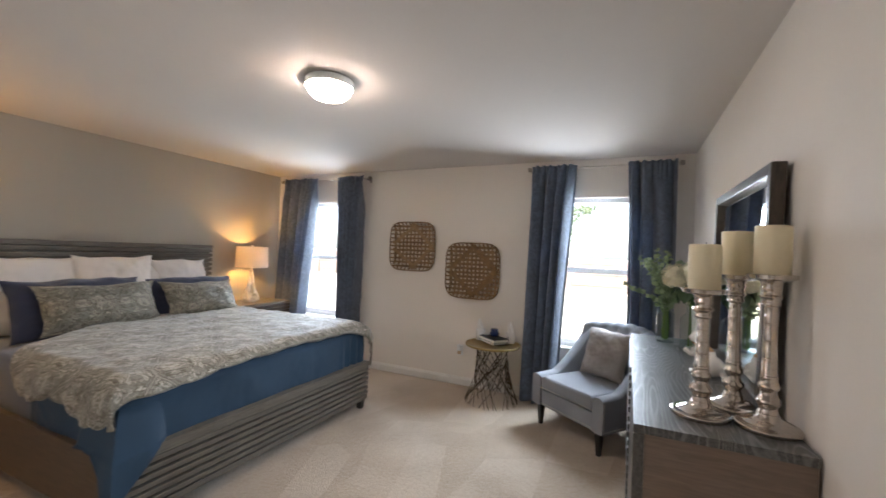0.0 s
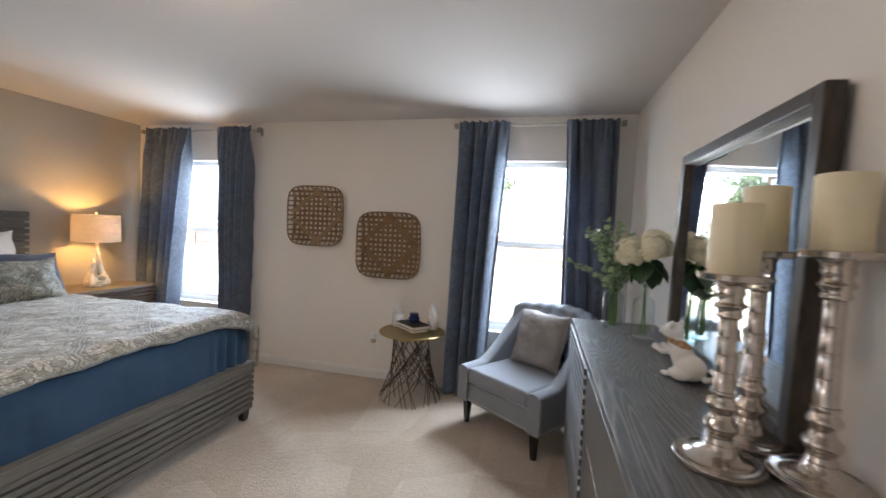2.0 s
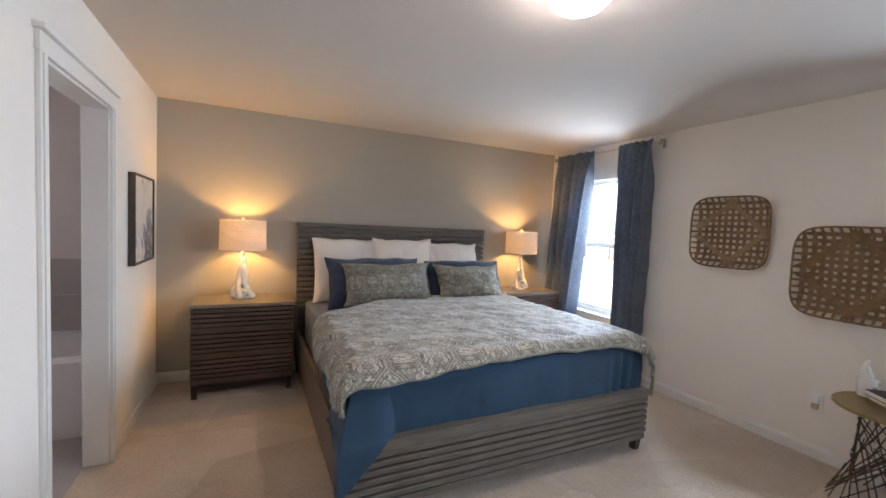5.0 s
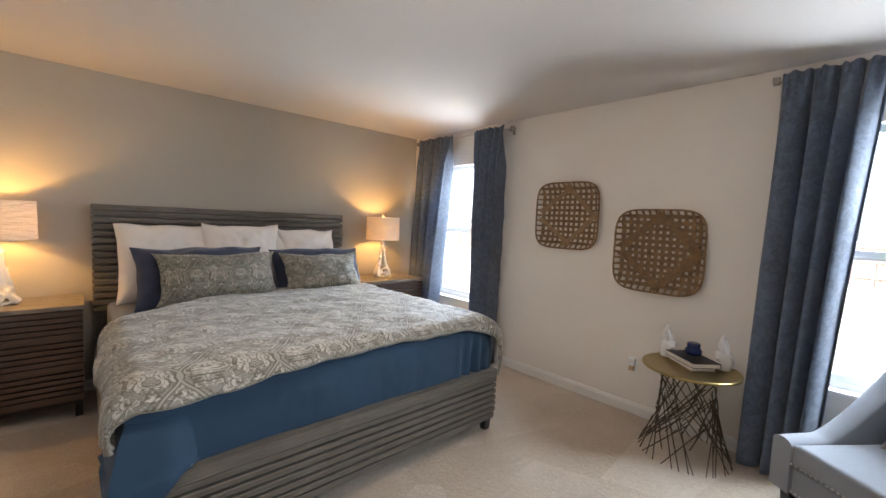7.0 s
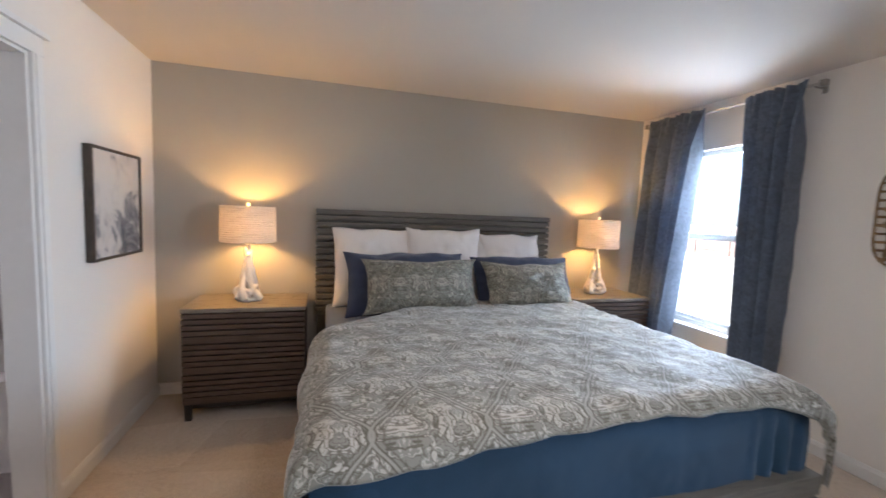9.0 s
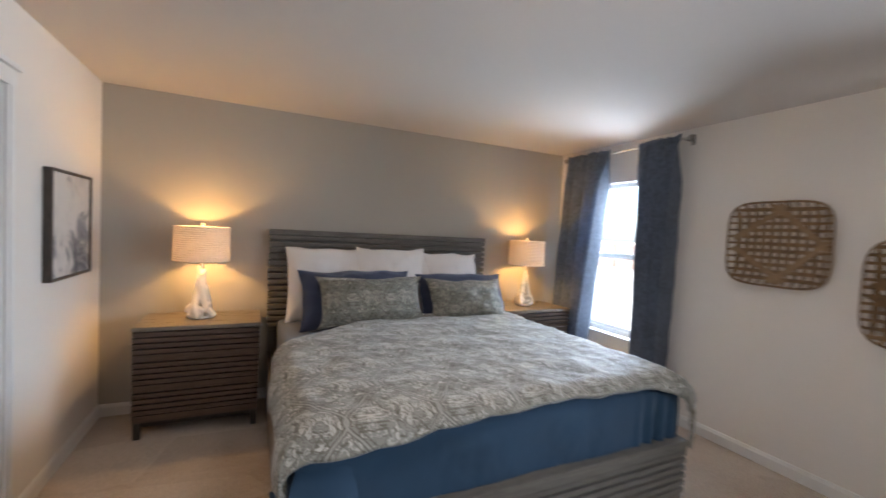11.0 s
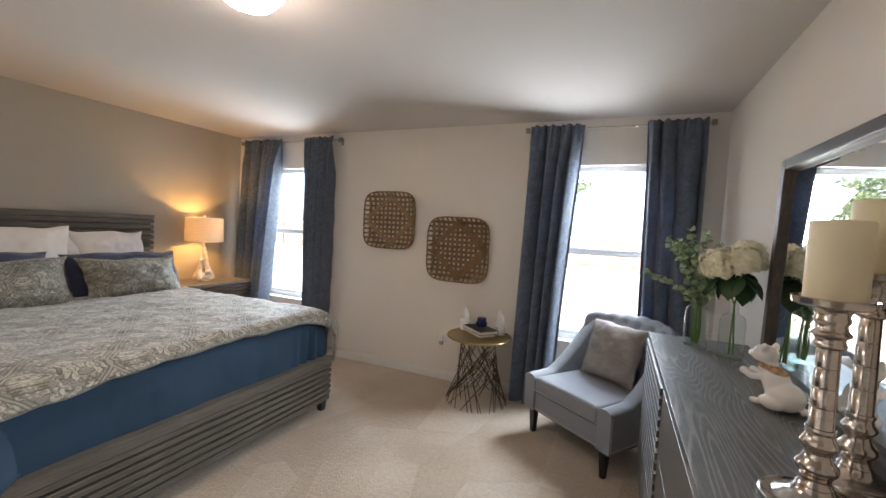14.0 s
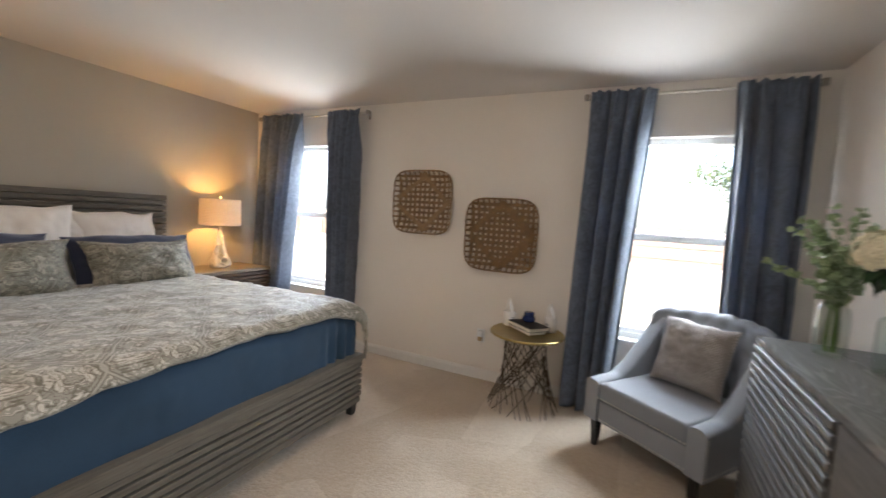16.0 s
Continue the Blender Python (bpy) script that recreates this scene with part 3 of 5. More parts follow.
# baseboards
def skirting(name, m, length):
    bm = prism([(0, 0), (0.014, 0), (0.014, 0.066), (0.009, 0.078), (0.006, 0.088), (0, 0.09)], length)
    ob = new(name, to_mesh(name, bm, M["trim"]))
    ob.matrix_basis = m
    tagged(ob, "white painted moulded baseboard", "baseboard", kind="structure")


skirting("baseboard", pose(XL, YB, 0.0), YW - YB)
skirting("baseboard", pose(XL + 0.015, YW, 0.0, 0, 0, -90), XR - XL - 0.03)
skirting("baseboard", pose(XR, YW, 0.0, 0, 0, 180), YW - HALL_Y)
skirting("baseboard", pose(DOOR[0] - 0.066, YB, 0.0, 0, 0, 90), DOOR[0] - 0.066 - XL - 0.015)
skirting("baseboard", pose(HALL_X, YB, 0.0, 0, 0, 90), HALL_X - DOOR[1] - 0.066)


def window(name, w0, w1):
    win = thing(name, pose(0, YW, 0), "white vinyl single-hung window with a bright yard outside", "window", kind="structure")
    f, y0, y1, mid = 0.045, 0.065, 0.125, 1.335
    part("window_frame", boxes((w0, w0 + f, y0, y1, SILL, HEAD), (w1 - f, w1, y0, y1, SILL, HEAD),
                               (w0 + f, w1 - f, y0, y1, HEAD - f, HEAD), (w0 + f, w1 - f, y0, y1, SILL, SILL + f), bevel=0.004), M["vinyl"], win)
    part("meeting_rail", boxes((w0 + f, w1 - f, y0 + 0.008, y1 - 0.005, mid - 0.022, mid + 0.022), (w0 + f, w1 - f, y0 - 0.006, y0 + 0.008, mid - 0.03, mid - 0.012), bevel=0.003), M["vinyl"], win)
    part("lower_sash", boxes((w0 + f, w0 + f + 0.028, y0 + 0.004, y0 + 0.034, SILL + f, mid - 0.022), (w1 - f - 0.028, w1 - f, y0 + 0.004, y0 + 0.034, SILL + f, mid - 0.022),
                             (w0 + f + 0.028, w1 - f - 0.028, y0 + 0.004, y0 + 0.034, SILL + f, SILL + f + 0.035), bevel=0.003), M["vinyl"], win)
    part("sash_lock", box((w0 + w1) / 2 - 0.03, (w0 + w1) / 2 + 0.03, y0 - 0.012, y0 + 0.006, mid + 0.022, mid + 0.034, 0.004), M["vinyl"], win)
    part("window_sill", box(w0 - 0.02, w1 + 0.02, -0.025, y0, SILL - 0.018, SILL + 0.004, 0.005), M["trim"], win)
    for z0, z1, yy in ((SILL + f, mid - 0.02, y0 + 0.018), (mid + 0.02, HEAD - f, y0 + 0.045)):
        p = part("pane", box(w0 + f, w1 - f, yy, yy + 0.004, z0, z1), M["window"], win)
        p.visible_shadow = False


window("window_1", *WINDOWS[0])
window("window_2", *WINDOWS[1])

# ---------------------------------------------------------------- curtains and rods
ROD_Y, ROD_Z = 4.535, 2.325


def rod(x0, x1, label):
    r = thing("curtain_rod", pose(0, ROD_Y, ROD_Z), label, "curtain rod", "curtain rods")
    part("pole", tube([(x0, 0, 0), (x1, 0, 0)], 0.0095, 12), M["nickel"], r, smooth=True)
    for x, s in ((x0, -1), (x1, 1)):
        part("finial", box(min(x, x + s * 0.035), max(x, x + s * 0.035), -0.02, 0.02, -0.02, 0.02, 0.006), M["dark_nickel"], r, "square nickel end cap")
    for x in (x0 + 0.03, x1 - 0.03):
        part("bracket", boxes((x - 0.006, x + 0.006, 0.0, YW - ROD_Y - 0.003, -0.016, -0.009), (x - 0.014, x + 0.014, YW - ROD_Y - 0.006, YW - ROD_Y - 0.001, -0.04, 0.03)), M["dark_nickel"], r)


rod(-4.17, -2.79, "brushed nickel curtain rod above the bedside window")
rod(-0.80, 0.505, "brushed nickel curtain rod above the window by the armchair")


def curtain(top0, top1, low0, low1, pleats, seed, flare=0.0):
    """One gathered panel hung on the rod, from its header to the floor."""
    top, low = 2.348, 0.012

    def place(u, v):
        z = top + (low - top) * v + 0.006 * max(0.0, 1 - v / 0.03) * math.sin(41 * u + seed)
        e = v ** 0.8
        x0, x1 = top0 + (low0 - top0) * e, top1 + (low1 - top1) * e
        w = 0.30 + 0.70 * min(1.0, v / 0.14)
        tuck = max(0.0, 1 - v / 0.10)
        ph = math.tau * pleats * (u + 0.06 * math.sin(5.0 * u + seed)) + 0.9 * wobble(u * 1.6, v * 0.7, seed, 1.0)
        amp = (0.060 + 0.045 * wobble(u * 2.6, v * 0.9, seed + 7, 1.0)) * w
        base = -0.022 - 0.020 * max(0.0, 1 - v / 0.15) ** 0.6 - 0.010 * tuck * math.sin(math.tau * pleats * 2.6 * u + 2.0 * math.sin(9 * u + seed))
        y = base + amp * 1.15 * (1.0 - 2.0 * abs(math.sin(ph / 2)) ** 0.75) + 0.012 * wobble(u * 5, v * 4, seed + 3, 1.0)
        x = x0 + (x1 - x0) * u + 0.016 * math.cos(ph) * w + flare * v * v * (u - 0.5)
        return Vector((x, min(ROD_Y + y - 0.01 * v, YW - 0.012), z))
    ob = solo("curtain", sheet(190, 60, place), M["curtain"], pose(0, 0, 0),
              "gathered slate-blue velvety curtain panel hanging to the floor", "curtain", "curtain panels", smooth=True)
    thicken(ob, 0.003, 0)


curtain(-4.09, -3.53, -4.21, -3.78, 4.6, 1.0)
curtain(-3.23, -2.815, -3.15, -2.86, 4.4, 4.2)
curtain(-0.785, -0.36, -0.84, -0.50, 3.8, 2.7)
curtain(0.085, 0.485, 0.125, 0.50, 3.6, 5.9)

# ---------------------------------------------------------------- bed
BX0, BX1, BY0, BY1 = -4.335, -2.03, 1.545, 3.585
bed = thing("bed", pose(BX0, (BY0 + BY1) / 2, 0), "taupe oak king bed with louvred headboard and footboard", "bed")
L, W = BX1 - BX0, (BY1 - BY0) / 2


def slat_mesh(depth, h, length, material):
    return to_mesh("slat", prism([(0, 0.34 * h), (depth * 0.96, 0.28 * h), (depth, 0.33 * h), (depth, 0.88 * h), (depth * 0.9, 0.93 * h), (0.0, 0.97 * h)], length), material)


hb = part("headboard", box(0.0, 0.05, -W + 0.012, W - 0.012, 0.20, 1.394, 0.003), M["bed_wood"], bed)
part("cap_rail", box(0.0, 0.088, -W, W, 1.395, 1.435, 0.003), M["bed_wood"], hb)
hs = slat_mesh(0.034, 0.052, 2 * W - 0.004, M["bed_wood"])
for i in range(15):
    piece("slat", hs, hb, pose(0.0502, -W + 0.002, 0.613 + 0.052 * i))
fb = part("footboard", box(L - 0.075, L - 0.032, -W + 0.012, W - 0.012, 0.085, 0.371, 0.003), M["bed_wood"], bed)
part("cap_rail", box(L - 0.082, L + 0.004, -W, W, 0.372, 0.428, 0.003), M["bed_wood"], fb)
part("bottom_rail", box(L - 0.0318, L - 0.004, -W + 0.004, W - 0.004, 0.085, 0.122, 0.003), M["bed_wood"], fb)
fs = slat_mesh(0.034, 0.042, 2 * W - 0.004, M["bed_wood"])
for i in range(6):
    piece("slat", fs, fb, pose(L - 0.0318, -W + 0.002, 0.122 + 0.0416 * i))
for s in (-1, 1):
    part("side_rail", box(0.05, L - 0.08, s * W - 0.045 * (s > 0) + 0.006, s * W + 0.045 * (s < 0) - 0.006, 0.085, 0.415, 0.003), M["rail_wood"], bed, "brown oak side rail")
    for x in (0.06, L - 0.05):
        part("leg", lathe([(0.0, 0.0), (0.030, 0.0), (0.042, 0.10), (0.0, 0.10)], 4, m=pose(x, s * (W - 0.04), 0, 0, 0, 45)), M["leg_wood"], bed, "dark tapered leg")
MZ = 0.70
MAT = (-4.235, -2.125, 1.625, 3.51)
mat_bm = box(MAT[0], MAT[1], MAT[2], MAT[3], 0.30, MZ, 0.05, 4)
solo("mattress", mat_bm, M["sheet"], pose(0, 0, 0), "king mattress in a slate-blue fitted sheet", "mattress", smooth=True)


def drape(x0, x1, y0, y1, z, radius, over_foot, over_near, over_far, ripple, seed, head=None, flutter=0.016):
    """A cloth laid over the mattress: x from the head to past the foot, y across; overhangs are functions of the place."""
    bend = radius * math.pi / 2

    def fold(d, r=radius):
        if d <= 0:
            return 0.0, 0.0
        if d < bend:
            a = d / r
            return r * math.sin(a), r * (1 - math.cos(a))
        return r, r + (d - bend)

    def cloth_at(u, v):
        near, far = over_near(u), over_far(u)
        b = y0 - near + (y1 - y0 + near + far) * v
        a = (head(v) if head else x0) + (x1 - (head(v) if head else x0) + over_foot(v)) * u
        return a, b

    def place(u, v):
        a, b = cloth_at(u, v)
        dx, sx = fold(a - x1)
        dn, sn = fold(y0 - b)
        df, sf = fold(b - y1)
        X = min(a, x1) + dx
        Y = min(max(b, y0), y1) - dn + df
        fall = math.hypot(sx, max(sn, sf)) if min(sx, max(sn, sf)) > 0 else max(sx, sn, sf)
        n = wobble(a, b, seed, 3.2) * 0.55 + wobble(a, b, seed + 4, 8.0) * 0.3 + wobble(a, b, seed + 9, 19.0) * 0.16 + wobble(a, b, seed + 13, 34.0) * 0.02
        hang = min(1.0, fall / 0.12)
        Z = z - fall + ripple * n * (1 - 0.5 * hang)
        if hang > 0:
            wave = math.sin(11.0 * (a if max(sn, sf) > sx else b) + 2.0 * n) * 0.35 + n
            if sx > 0:
                X += flutter * wave * hang
            if sn > 0:
                Y -= flutter * wave * hang
            if sf > 0:
                Y += flutter * wave * hang
        return Vector((X, Y, Z))
    return place, cloth_at


# coverlet: hangs inside the footboard, over its near corner, and down to the rails
place, at = drape(-2.95, MAT[1] - 0.01, MAT[2] + 0.01, MAT[3] - 0.01, MZ + 0.012, 0.05,
                  lambda v: 0.36, lambda u: 0.36, lambda u: 0.30, 0.030, 3.0)


def tucked(u, v):
    # gathers where the coverlet is pushed in at the far corner, and slow waves along the foot
    p = place(u, v)
    drop = max(0.0, min(1.0, (MZ - p.z) / 0.15))
    k = max(0.0, 1 - abs(p.y - MAT[3] + 0.13) / 0.17)
    if p.x > MAT[1] - 0.03:
        p.x += drop * (0.020 * k * math.sin(70 * p.y) + 0.005 * math.sin(9 * p.y) + 0.006 * max(0.0, math.sin(4.1 * p.y + 1.0)) ** 8)
    return p


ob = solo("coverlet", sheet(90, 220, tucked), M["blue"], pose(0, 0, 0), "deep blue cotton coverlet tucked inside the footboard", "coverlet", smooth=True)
thicken(ob, 0.006, 1)


def corner_flap(u, v):
    # the loose corner that falls over the rail and the end of the footboard
    if u < 0.6:
        x, y = -2.32 + 0.32 * u / 0.6, 1.530
    else:
        f2 = (u - 0.6) / 0.4
        g2 = min(1.0, max(0.0, (f2 - 0.5) / 0.5))
        x, y = -1.998 - 0.11 * g2 * g2 * (3 - 2 * g2), 1.530 + 0.34 * f2
    tip = max(0.0, 1 - abs(u - 0.57) / 0.27)
    low = 0.436 - 0.27 * tip
    inner = Vector((min(x, -2.095), max(y, 1.60), 0.66))
    n = 0.008 * math.sin(12 * u + 2 * v) + 0.008 * wobble(u * 4, v * 2, 5, 1.0)
    if v < 0.35:
        f = v / 0.35
        p = inner.lerp(Vector((x, y, 0.44)), f)
        p.z += 0.05 * math.sin(math.pi * f)
        return p
    f = (v - 0.35) / 0.65
    out = Vector((0, -1, 0)) if u < 0.56 else (Vector((1, -1, 0)).normalized() if u < 0.64 else Vector((1, 0, 0)))
    p = Vector((x, y, 0.44 + (low - 0.44) * f))
    return p + out * (0.006 + abs(n) * (0.3 + f))


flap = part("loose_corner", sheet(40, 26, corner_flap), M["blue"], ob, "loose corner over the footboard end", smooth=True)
thicken(flap, 0.005, 0)


def foot_edge(v):
    return 0.11 + 0.075 * (1 - v) ** 3 + 0.012 * math.sin(9 * v) + 0.33 * max(0.0, (v - 0.80) / 0.20) ** 2.4 + 0.010 * abs(math.sin(31 * v))


place, at = drape(-3.72, MAT[1] - 0.03, MAT[2] + 0.03, MAT[3] - 0.03, MZ + 0.094, 0.13,
                  foot_edge, lambda u: 0.25 + 0.030 * math.sin(11 * u) + 0.03 * u + 0.022 * abs(math.sin(24 * u)), lambda u: 0.26 + 0.03 * math.sin(6 * u), 0.026, 11.0,
                  head=lambda v: -3.80 + 0.03 * math.sin(8 * v) + 0.78 * max(0.0, 1 - v / 0.46) ** 1.2, flutter=0.030)
ob = solo("duvet", sheet(150, 150, place, lambda u, v: (at(u, v)[1] + 5, at(u, v)[0] + 8)), M["duvet"], pose(0, 0, 0),
          "rumpled grey and cream damask-print duvet spread on the bed", "duvet", smooth=True)
thicken(ob, 0.03, -1)
for name, edge, shift in (("foot_edge", [place(1.0, k / 120) for k in range(121)], (-0.010, 0, 0)), ("side_edge", [place(k / 90, 0.0) for k in range(91)], (0, 0.012, 0))):
    part(name, tube([Vector(q) + Vector(shift) for q in edge], 0.0085, 8), M["duvet_edge"], ob, "puffy stitched edge", smooth=True)


def cushion(name, w, h, d, material, m, label, category, group, seed, ears=1.0, flange=0.0):
    """A stuffed pillow standing in its local xz plane, base at z 0, its face towards -y."""
    def place(u, v):
        front = v <= 0.5
        vv = v * 4 - 1 if front else 3 - v * 4
        a, b = u * 2 - 1, vv
        fa, fb = min(1.0, abs(a) / (1 - flange)), min(1.0, abs(b) / (1 - flange * w / h))
        puff = max(0.0, 1 - fa ** 2.4) ** 0.6 * max(0.0, 1 - fb ** 2.4) ** 0.6
        pull = 1 - 0.085 * ears * (1 - abs(a) ** 3) * abs(b) ** 4
        pull2 = 1 - 0.085 * ears * (1 - abs(b) ** 3) * abs(a) ** 4
        x, z = a * w / 2 * pull2, (b * pull + 1) * h / 2
        n = wobble(a * 1.3, b * 1.3, seed, 1.7) * 0.02 + wobble(a * 2, b * 2, seed + 5, 3.5) * 0.009
        rim = 1 - max(abs(a), abs(b)) ** 14
        y = (-1 if front else 1) * (d / 2 * puff + n * puff * 1.2 + 0.004 * rim) + 0.014 * (1 - puff) * wobble(a * 2, b * 2, seed + 8, 1.6)
        z += 0.012 * wobble(a, seed, 0.3, 2.0) * (b + 1)
        return Vector((x + 0.01 * wobble(b, seed + 2, 0.7, 2.0), y, z))
    bm = sheet(36, 72, place, lambda u, v: ((u * w + seed), (abs(v - 0.5) * 2 * h + seed * 1.7)))
    bmesh.ops.remove_doubles(bm, verts=bm.verts[:], dist=0.0015)
    bmesh.ops.recalc_face_normals(bm, faces=bm.faces[:])
    return solo(name, bm, material, m, label, category, group, smooth=True)


# pillows lean on the headboard: local -y faces the foot of the bed
def on_bed(x, y, z, lean, twist=0):
    return pose(x, y, z) @ pose(0, 0, 0, 0, 0, 90 + twist) @ pose(0, 0, 0, -lean)


for y, w, h, x, z, tw, sd in ((2.02, 0.70, 0.62, -4.06, 0.70, 1, 1.1), (2.53, 0.62, 0.63, -3.985, 0.70, -3, 2.6), (2.86, 0.50, 0.58, -4.07, 0.70, 1, 7.9), (3.145, 0.57, 0.60, -4.02, 0.70, 2, 3.4)):
    cushion("pillow", w, h, 0.20, M["white_cotton"], on_bed(x, y, z, 13, tw), "plump white cotton pillow against the headboard", "pillow", "white pillows", sd, 0.7)
for y, w, h, tw, sd in ((2.20, 0.91, 0.49, 1, 5.2), (3.135, 0.86, 0.46, -1, 6.7)):
    cushion("pillow", w, h, 0.17, M["navy"], on_bed(-3.735, y, 0.70, 26, tw), "dark navy velvet pillow behind the patterned sham", "pillow", "navy pillows", sd, 0.8)
for y, w, h, tw, sd in ((2.29, 0.87, 0.42, 2, 8.3), (3.11, 0.74, 0.395, -2, 9.4)):
    cushion("pillow", w, h, 0.19, M["sham"], on_bed(-3.615, y, 0.745, 30, tw), "grey-green damask-print sham in front", "pillow", "patterned shams", sd, 1.3, 0.045)

# ---------------------------------------------------------------- nightstands
def nightstand(m, label):
    """Local: back against the wall at x 0, front at +x, y across."""
    n = thing("nightstand", m, label, "nightstand", "nightstands")
    d, w, top = 0.46, 0.38, 0.76
    part("body", boxes((0.0, d - 0.03, -w + 0.006, w - 0.006, 0.115, top - 0.028), bevel=0.003), M["ns_wood"], n)
    part("top", box(0.0, d + 0.012, -w - 0.004, w + 0.004, top - 0.028, top, 0.004), M["ns_top"], n, "taupe oak top")
    part("plinth", boxes((0.03, d - 0.035, -w + 0.03, w - 0.03, 0.075, 0.115)), M["leg_wood"], n)
    for x in (0.03, d - 0.045):
        for s in (-1, 1):
            bm = prism([(0, 0.115), (0.045, 0.115), (0.032, 0.0), (0.012, 0.0)], 0.04)
            part("leg", bm, M["leg_wood"], n, m=pose(x, s * (w - 0.03) - 0.02, 0))
    dh = (top - 0.028 - 0.118) / 3
    sm = slat_mesh(0.026, 0.040, 2 * w - 0.008, M["ns_wood"])
    for k in range(3):
        z = 0.119 + dh * k
        dr = part("drawer", box(d - 0.0295, d - 0.012, -w + 0.006, w - 0.006, z, z + dh - 0.005, 0.002), M["ns_wood"], n)
        part("drawer_lip", box(d - 0.0118, d + 0.006, -w + 0.004, w - 0.004, z, z + 0.046, 0.003), M["ns_wood"], dr)
        for i in range(4):
            piece("slat", sm, dr, pose(d - 0.0118, -w + 0.004, z + 0.046 + i * 0.0375))
    return n


ns = nightstand(pose(-4.325, 1.112, 0), "dark oak louvred nightstand under a lit lamp")
n2 = copy_thing(ns, pose(-4.325, 4.02, 0))
tagged(n2, "dark oak louvred nightstand beside the curtained window")


def table_lamp(m, label, seed):
    lamp = thing("table_lamp", m, label, "table lamp", "bedside lamps")
    rnd = random.Random(seed)
    bm = bmesh.new()
    lathe([(0.0, 0.0), (0.078, 0.0), (0.08, 0.012), (0.05, 0.022), (0.0, 0.024)], 20, into=bm)
    # a knotted foot of thick loops under a slim twisted column
    for k in range(6):
        a0 = math.tau * k / 6 + rnd.uniform(-0.25, 0.25)
        turn = rnd.choice((-1, 1)) * rnd.uniform(1.0, 2.4)
        pts = []
        for i in range(13):
            f = i / 12
            r = (0.072 * (1 - f) ** 2.2 + 0.014) * (1 + 0.20 * math.sin(8 * f + k * 1.9))
            a = a0 + turn * f
            pts.append((r * math.cos(a), r * math.sin(a), 0.012 + 0.37 * f * (1 - 0.05 * (k % 3))))
        tube(pts, rnd.uniform(0.021, 0.026), 8, bm, 0.012)
    for k in range(5):
        a = math.tau * k / 5 + rnd.uniform(-0.3, 0.3)
        c, q = Vector((0.060 * math.cos(a), 0.060 * math.sin(a), 0.052 + 0.018 * (k % 3))), pose(0, 0, 0, rnd.uniform(50, 110), 0, math.degrees(a) + rnd.uniform(40, 110))
        tube([c + (q @ Vector((0.036 * math.cos(math.tau * i / 14), 0.030 * math.sin(math.tau * i / 14), 0))) for i in range(15)], 0.0135, 8, bm)
    for k in range(9):
        f = rnd.uniform(0.25, 0.95)
        a, r = rnd.uniform(0, math.tau), 0.050 * (1 - f) ** 1.6 + 0.020
        bmesh.ops.create_icosphere(bm, subdivisions=2, radius=rnd.uniform(0.012, 0.018), matrix=Matrix.Translation((r * math.cos(a), r * math.sin(a), 0.02 + 0.34 * f)))
    base = part("lamp_base", bm, M["plaster"], lamp, "white gnarled coral-like resin base", smooth=True)
    rm = base.modifiers.new("union", "REMESH")
    rm.mode, rm.voxel_size, rm.use_smooth_shade = "VOXEL", 0.0055, True
    sm = base.modifiers.new("soften", "SMOOTH")
    sm.iterations = 2
    part("neck", lathe([(0.0, 0.36), (0.016, 0.36), (0.016, 0.40), (0.008, 0.405), (0.008, 0.47), (0.012, 0.475), (0.012, 0.50), (0.0, 0.50)], 14), M["nickel"], lamp, smooth=True)
    prof = []
    z0, z1, ribs = 0.418, 0.672, 17
    for i in range(ribs):
        za, st = z0 + (z1 - z0) * i / ribs, (z1 - z0) / ribs
        r = 0.180 - 0.004 * i / ribs
        prof += [(r, za + 0.001), (r + 0.006, za + 0.3 * st), (r + 0.006, za + 0.7 * st), (r, za + st - 0.001)]
    prof += [(r - 0.004, z1), (r - 0.004, z1 - 0.002)] + [(0.176, z0)]
    prof.append(prof[0])
    part("shade", lathe(prof, 56), M["shade"], lamp, "ribbed cream fabric drum shade", smooth=True)
    bm = bmesh.new()
    for k in range(3):
        a = math.tau * k / 3
        tube([(0, 0, 0.655), (0.177 * math.cos(a), 0.177 * math.sin(a), 0.655)], 0.002, 5, bm)
    tube([(0.01, 0, 0.50), (0.035, 0, 0.57), (0.01, 0, 0.655)], 0.0015, 5, bm)
    part("harp", bm, M["nickel"], lamp)
    part("finial", lathe([(0.0, 0.655), (0.006, 0.655), (0.006, 0.675), (0.014, 0.682), (0.014, 0.694), (0.0, 0.70)], 12), M["plaster"], lamp, smooth=True)


table_lamp(pose(LAMP_X, LAMP_YS[0], 0.762), "lit lamp with a white coral base, far from the windows", 3)
table_lamp(pose(LAMP_X, LAMP_YS[1], 0.762, 0, 0, 70), "lit lamp with a white coral base, beside the curtain", 8)

# ---------------------------------------------------------------- ceiling lamp
cl = thing("ceiling_light", pose(CEIL[0], CEIL[1], H), "lit flush ceiling light with an opal glass dome", "ceiling light")
part("base", lathe([(0.0, 0.0), (0.128, 0.0), (0.137, -0.008), (0.137, -0.041), (0.133, -0.044), (0.124, -0.030), (0.0, -0.028)], 40), M["vinyl"], cl, "white metal pan", smooth=True)
part("dome", lathe([(0.122, -0.031), (0.123, -0.048), (0.114, -0.074), (0.090, -0.098), (0.048, -0.112), (0.0, -0.116)], 40), M["dome"], cl, "glowing opal glass dome", smooth=True)
part("finial", lathe([(0.0, -0.113), (0.008, -0.115), (0.010, -0.123), (0.0, -0.130)], 14), M["vinyl"], cl, smooth=True)

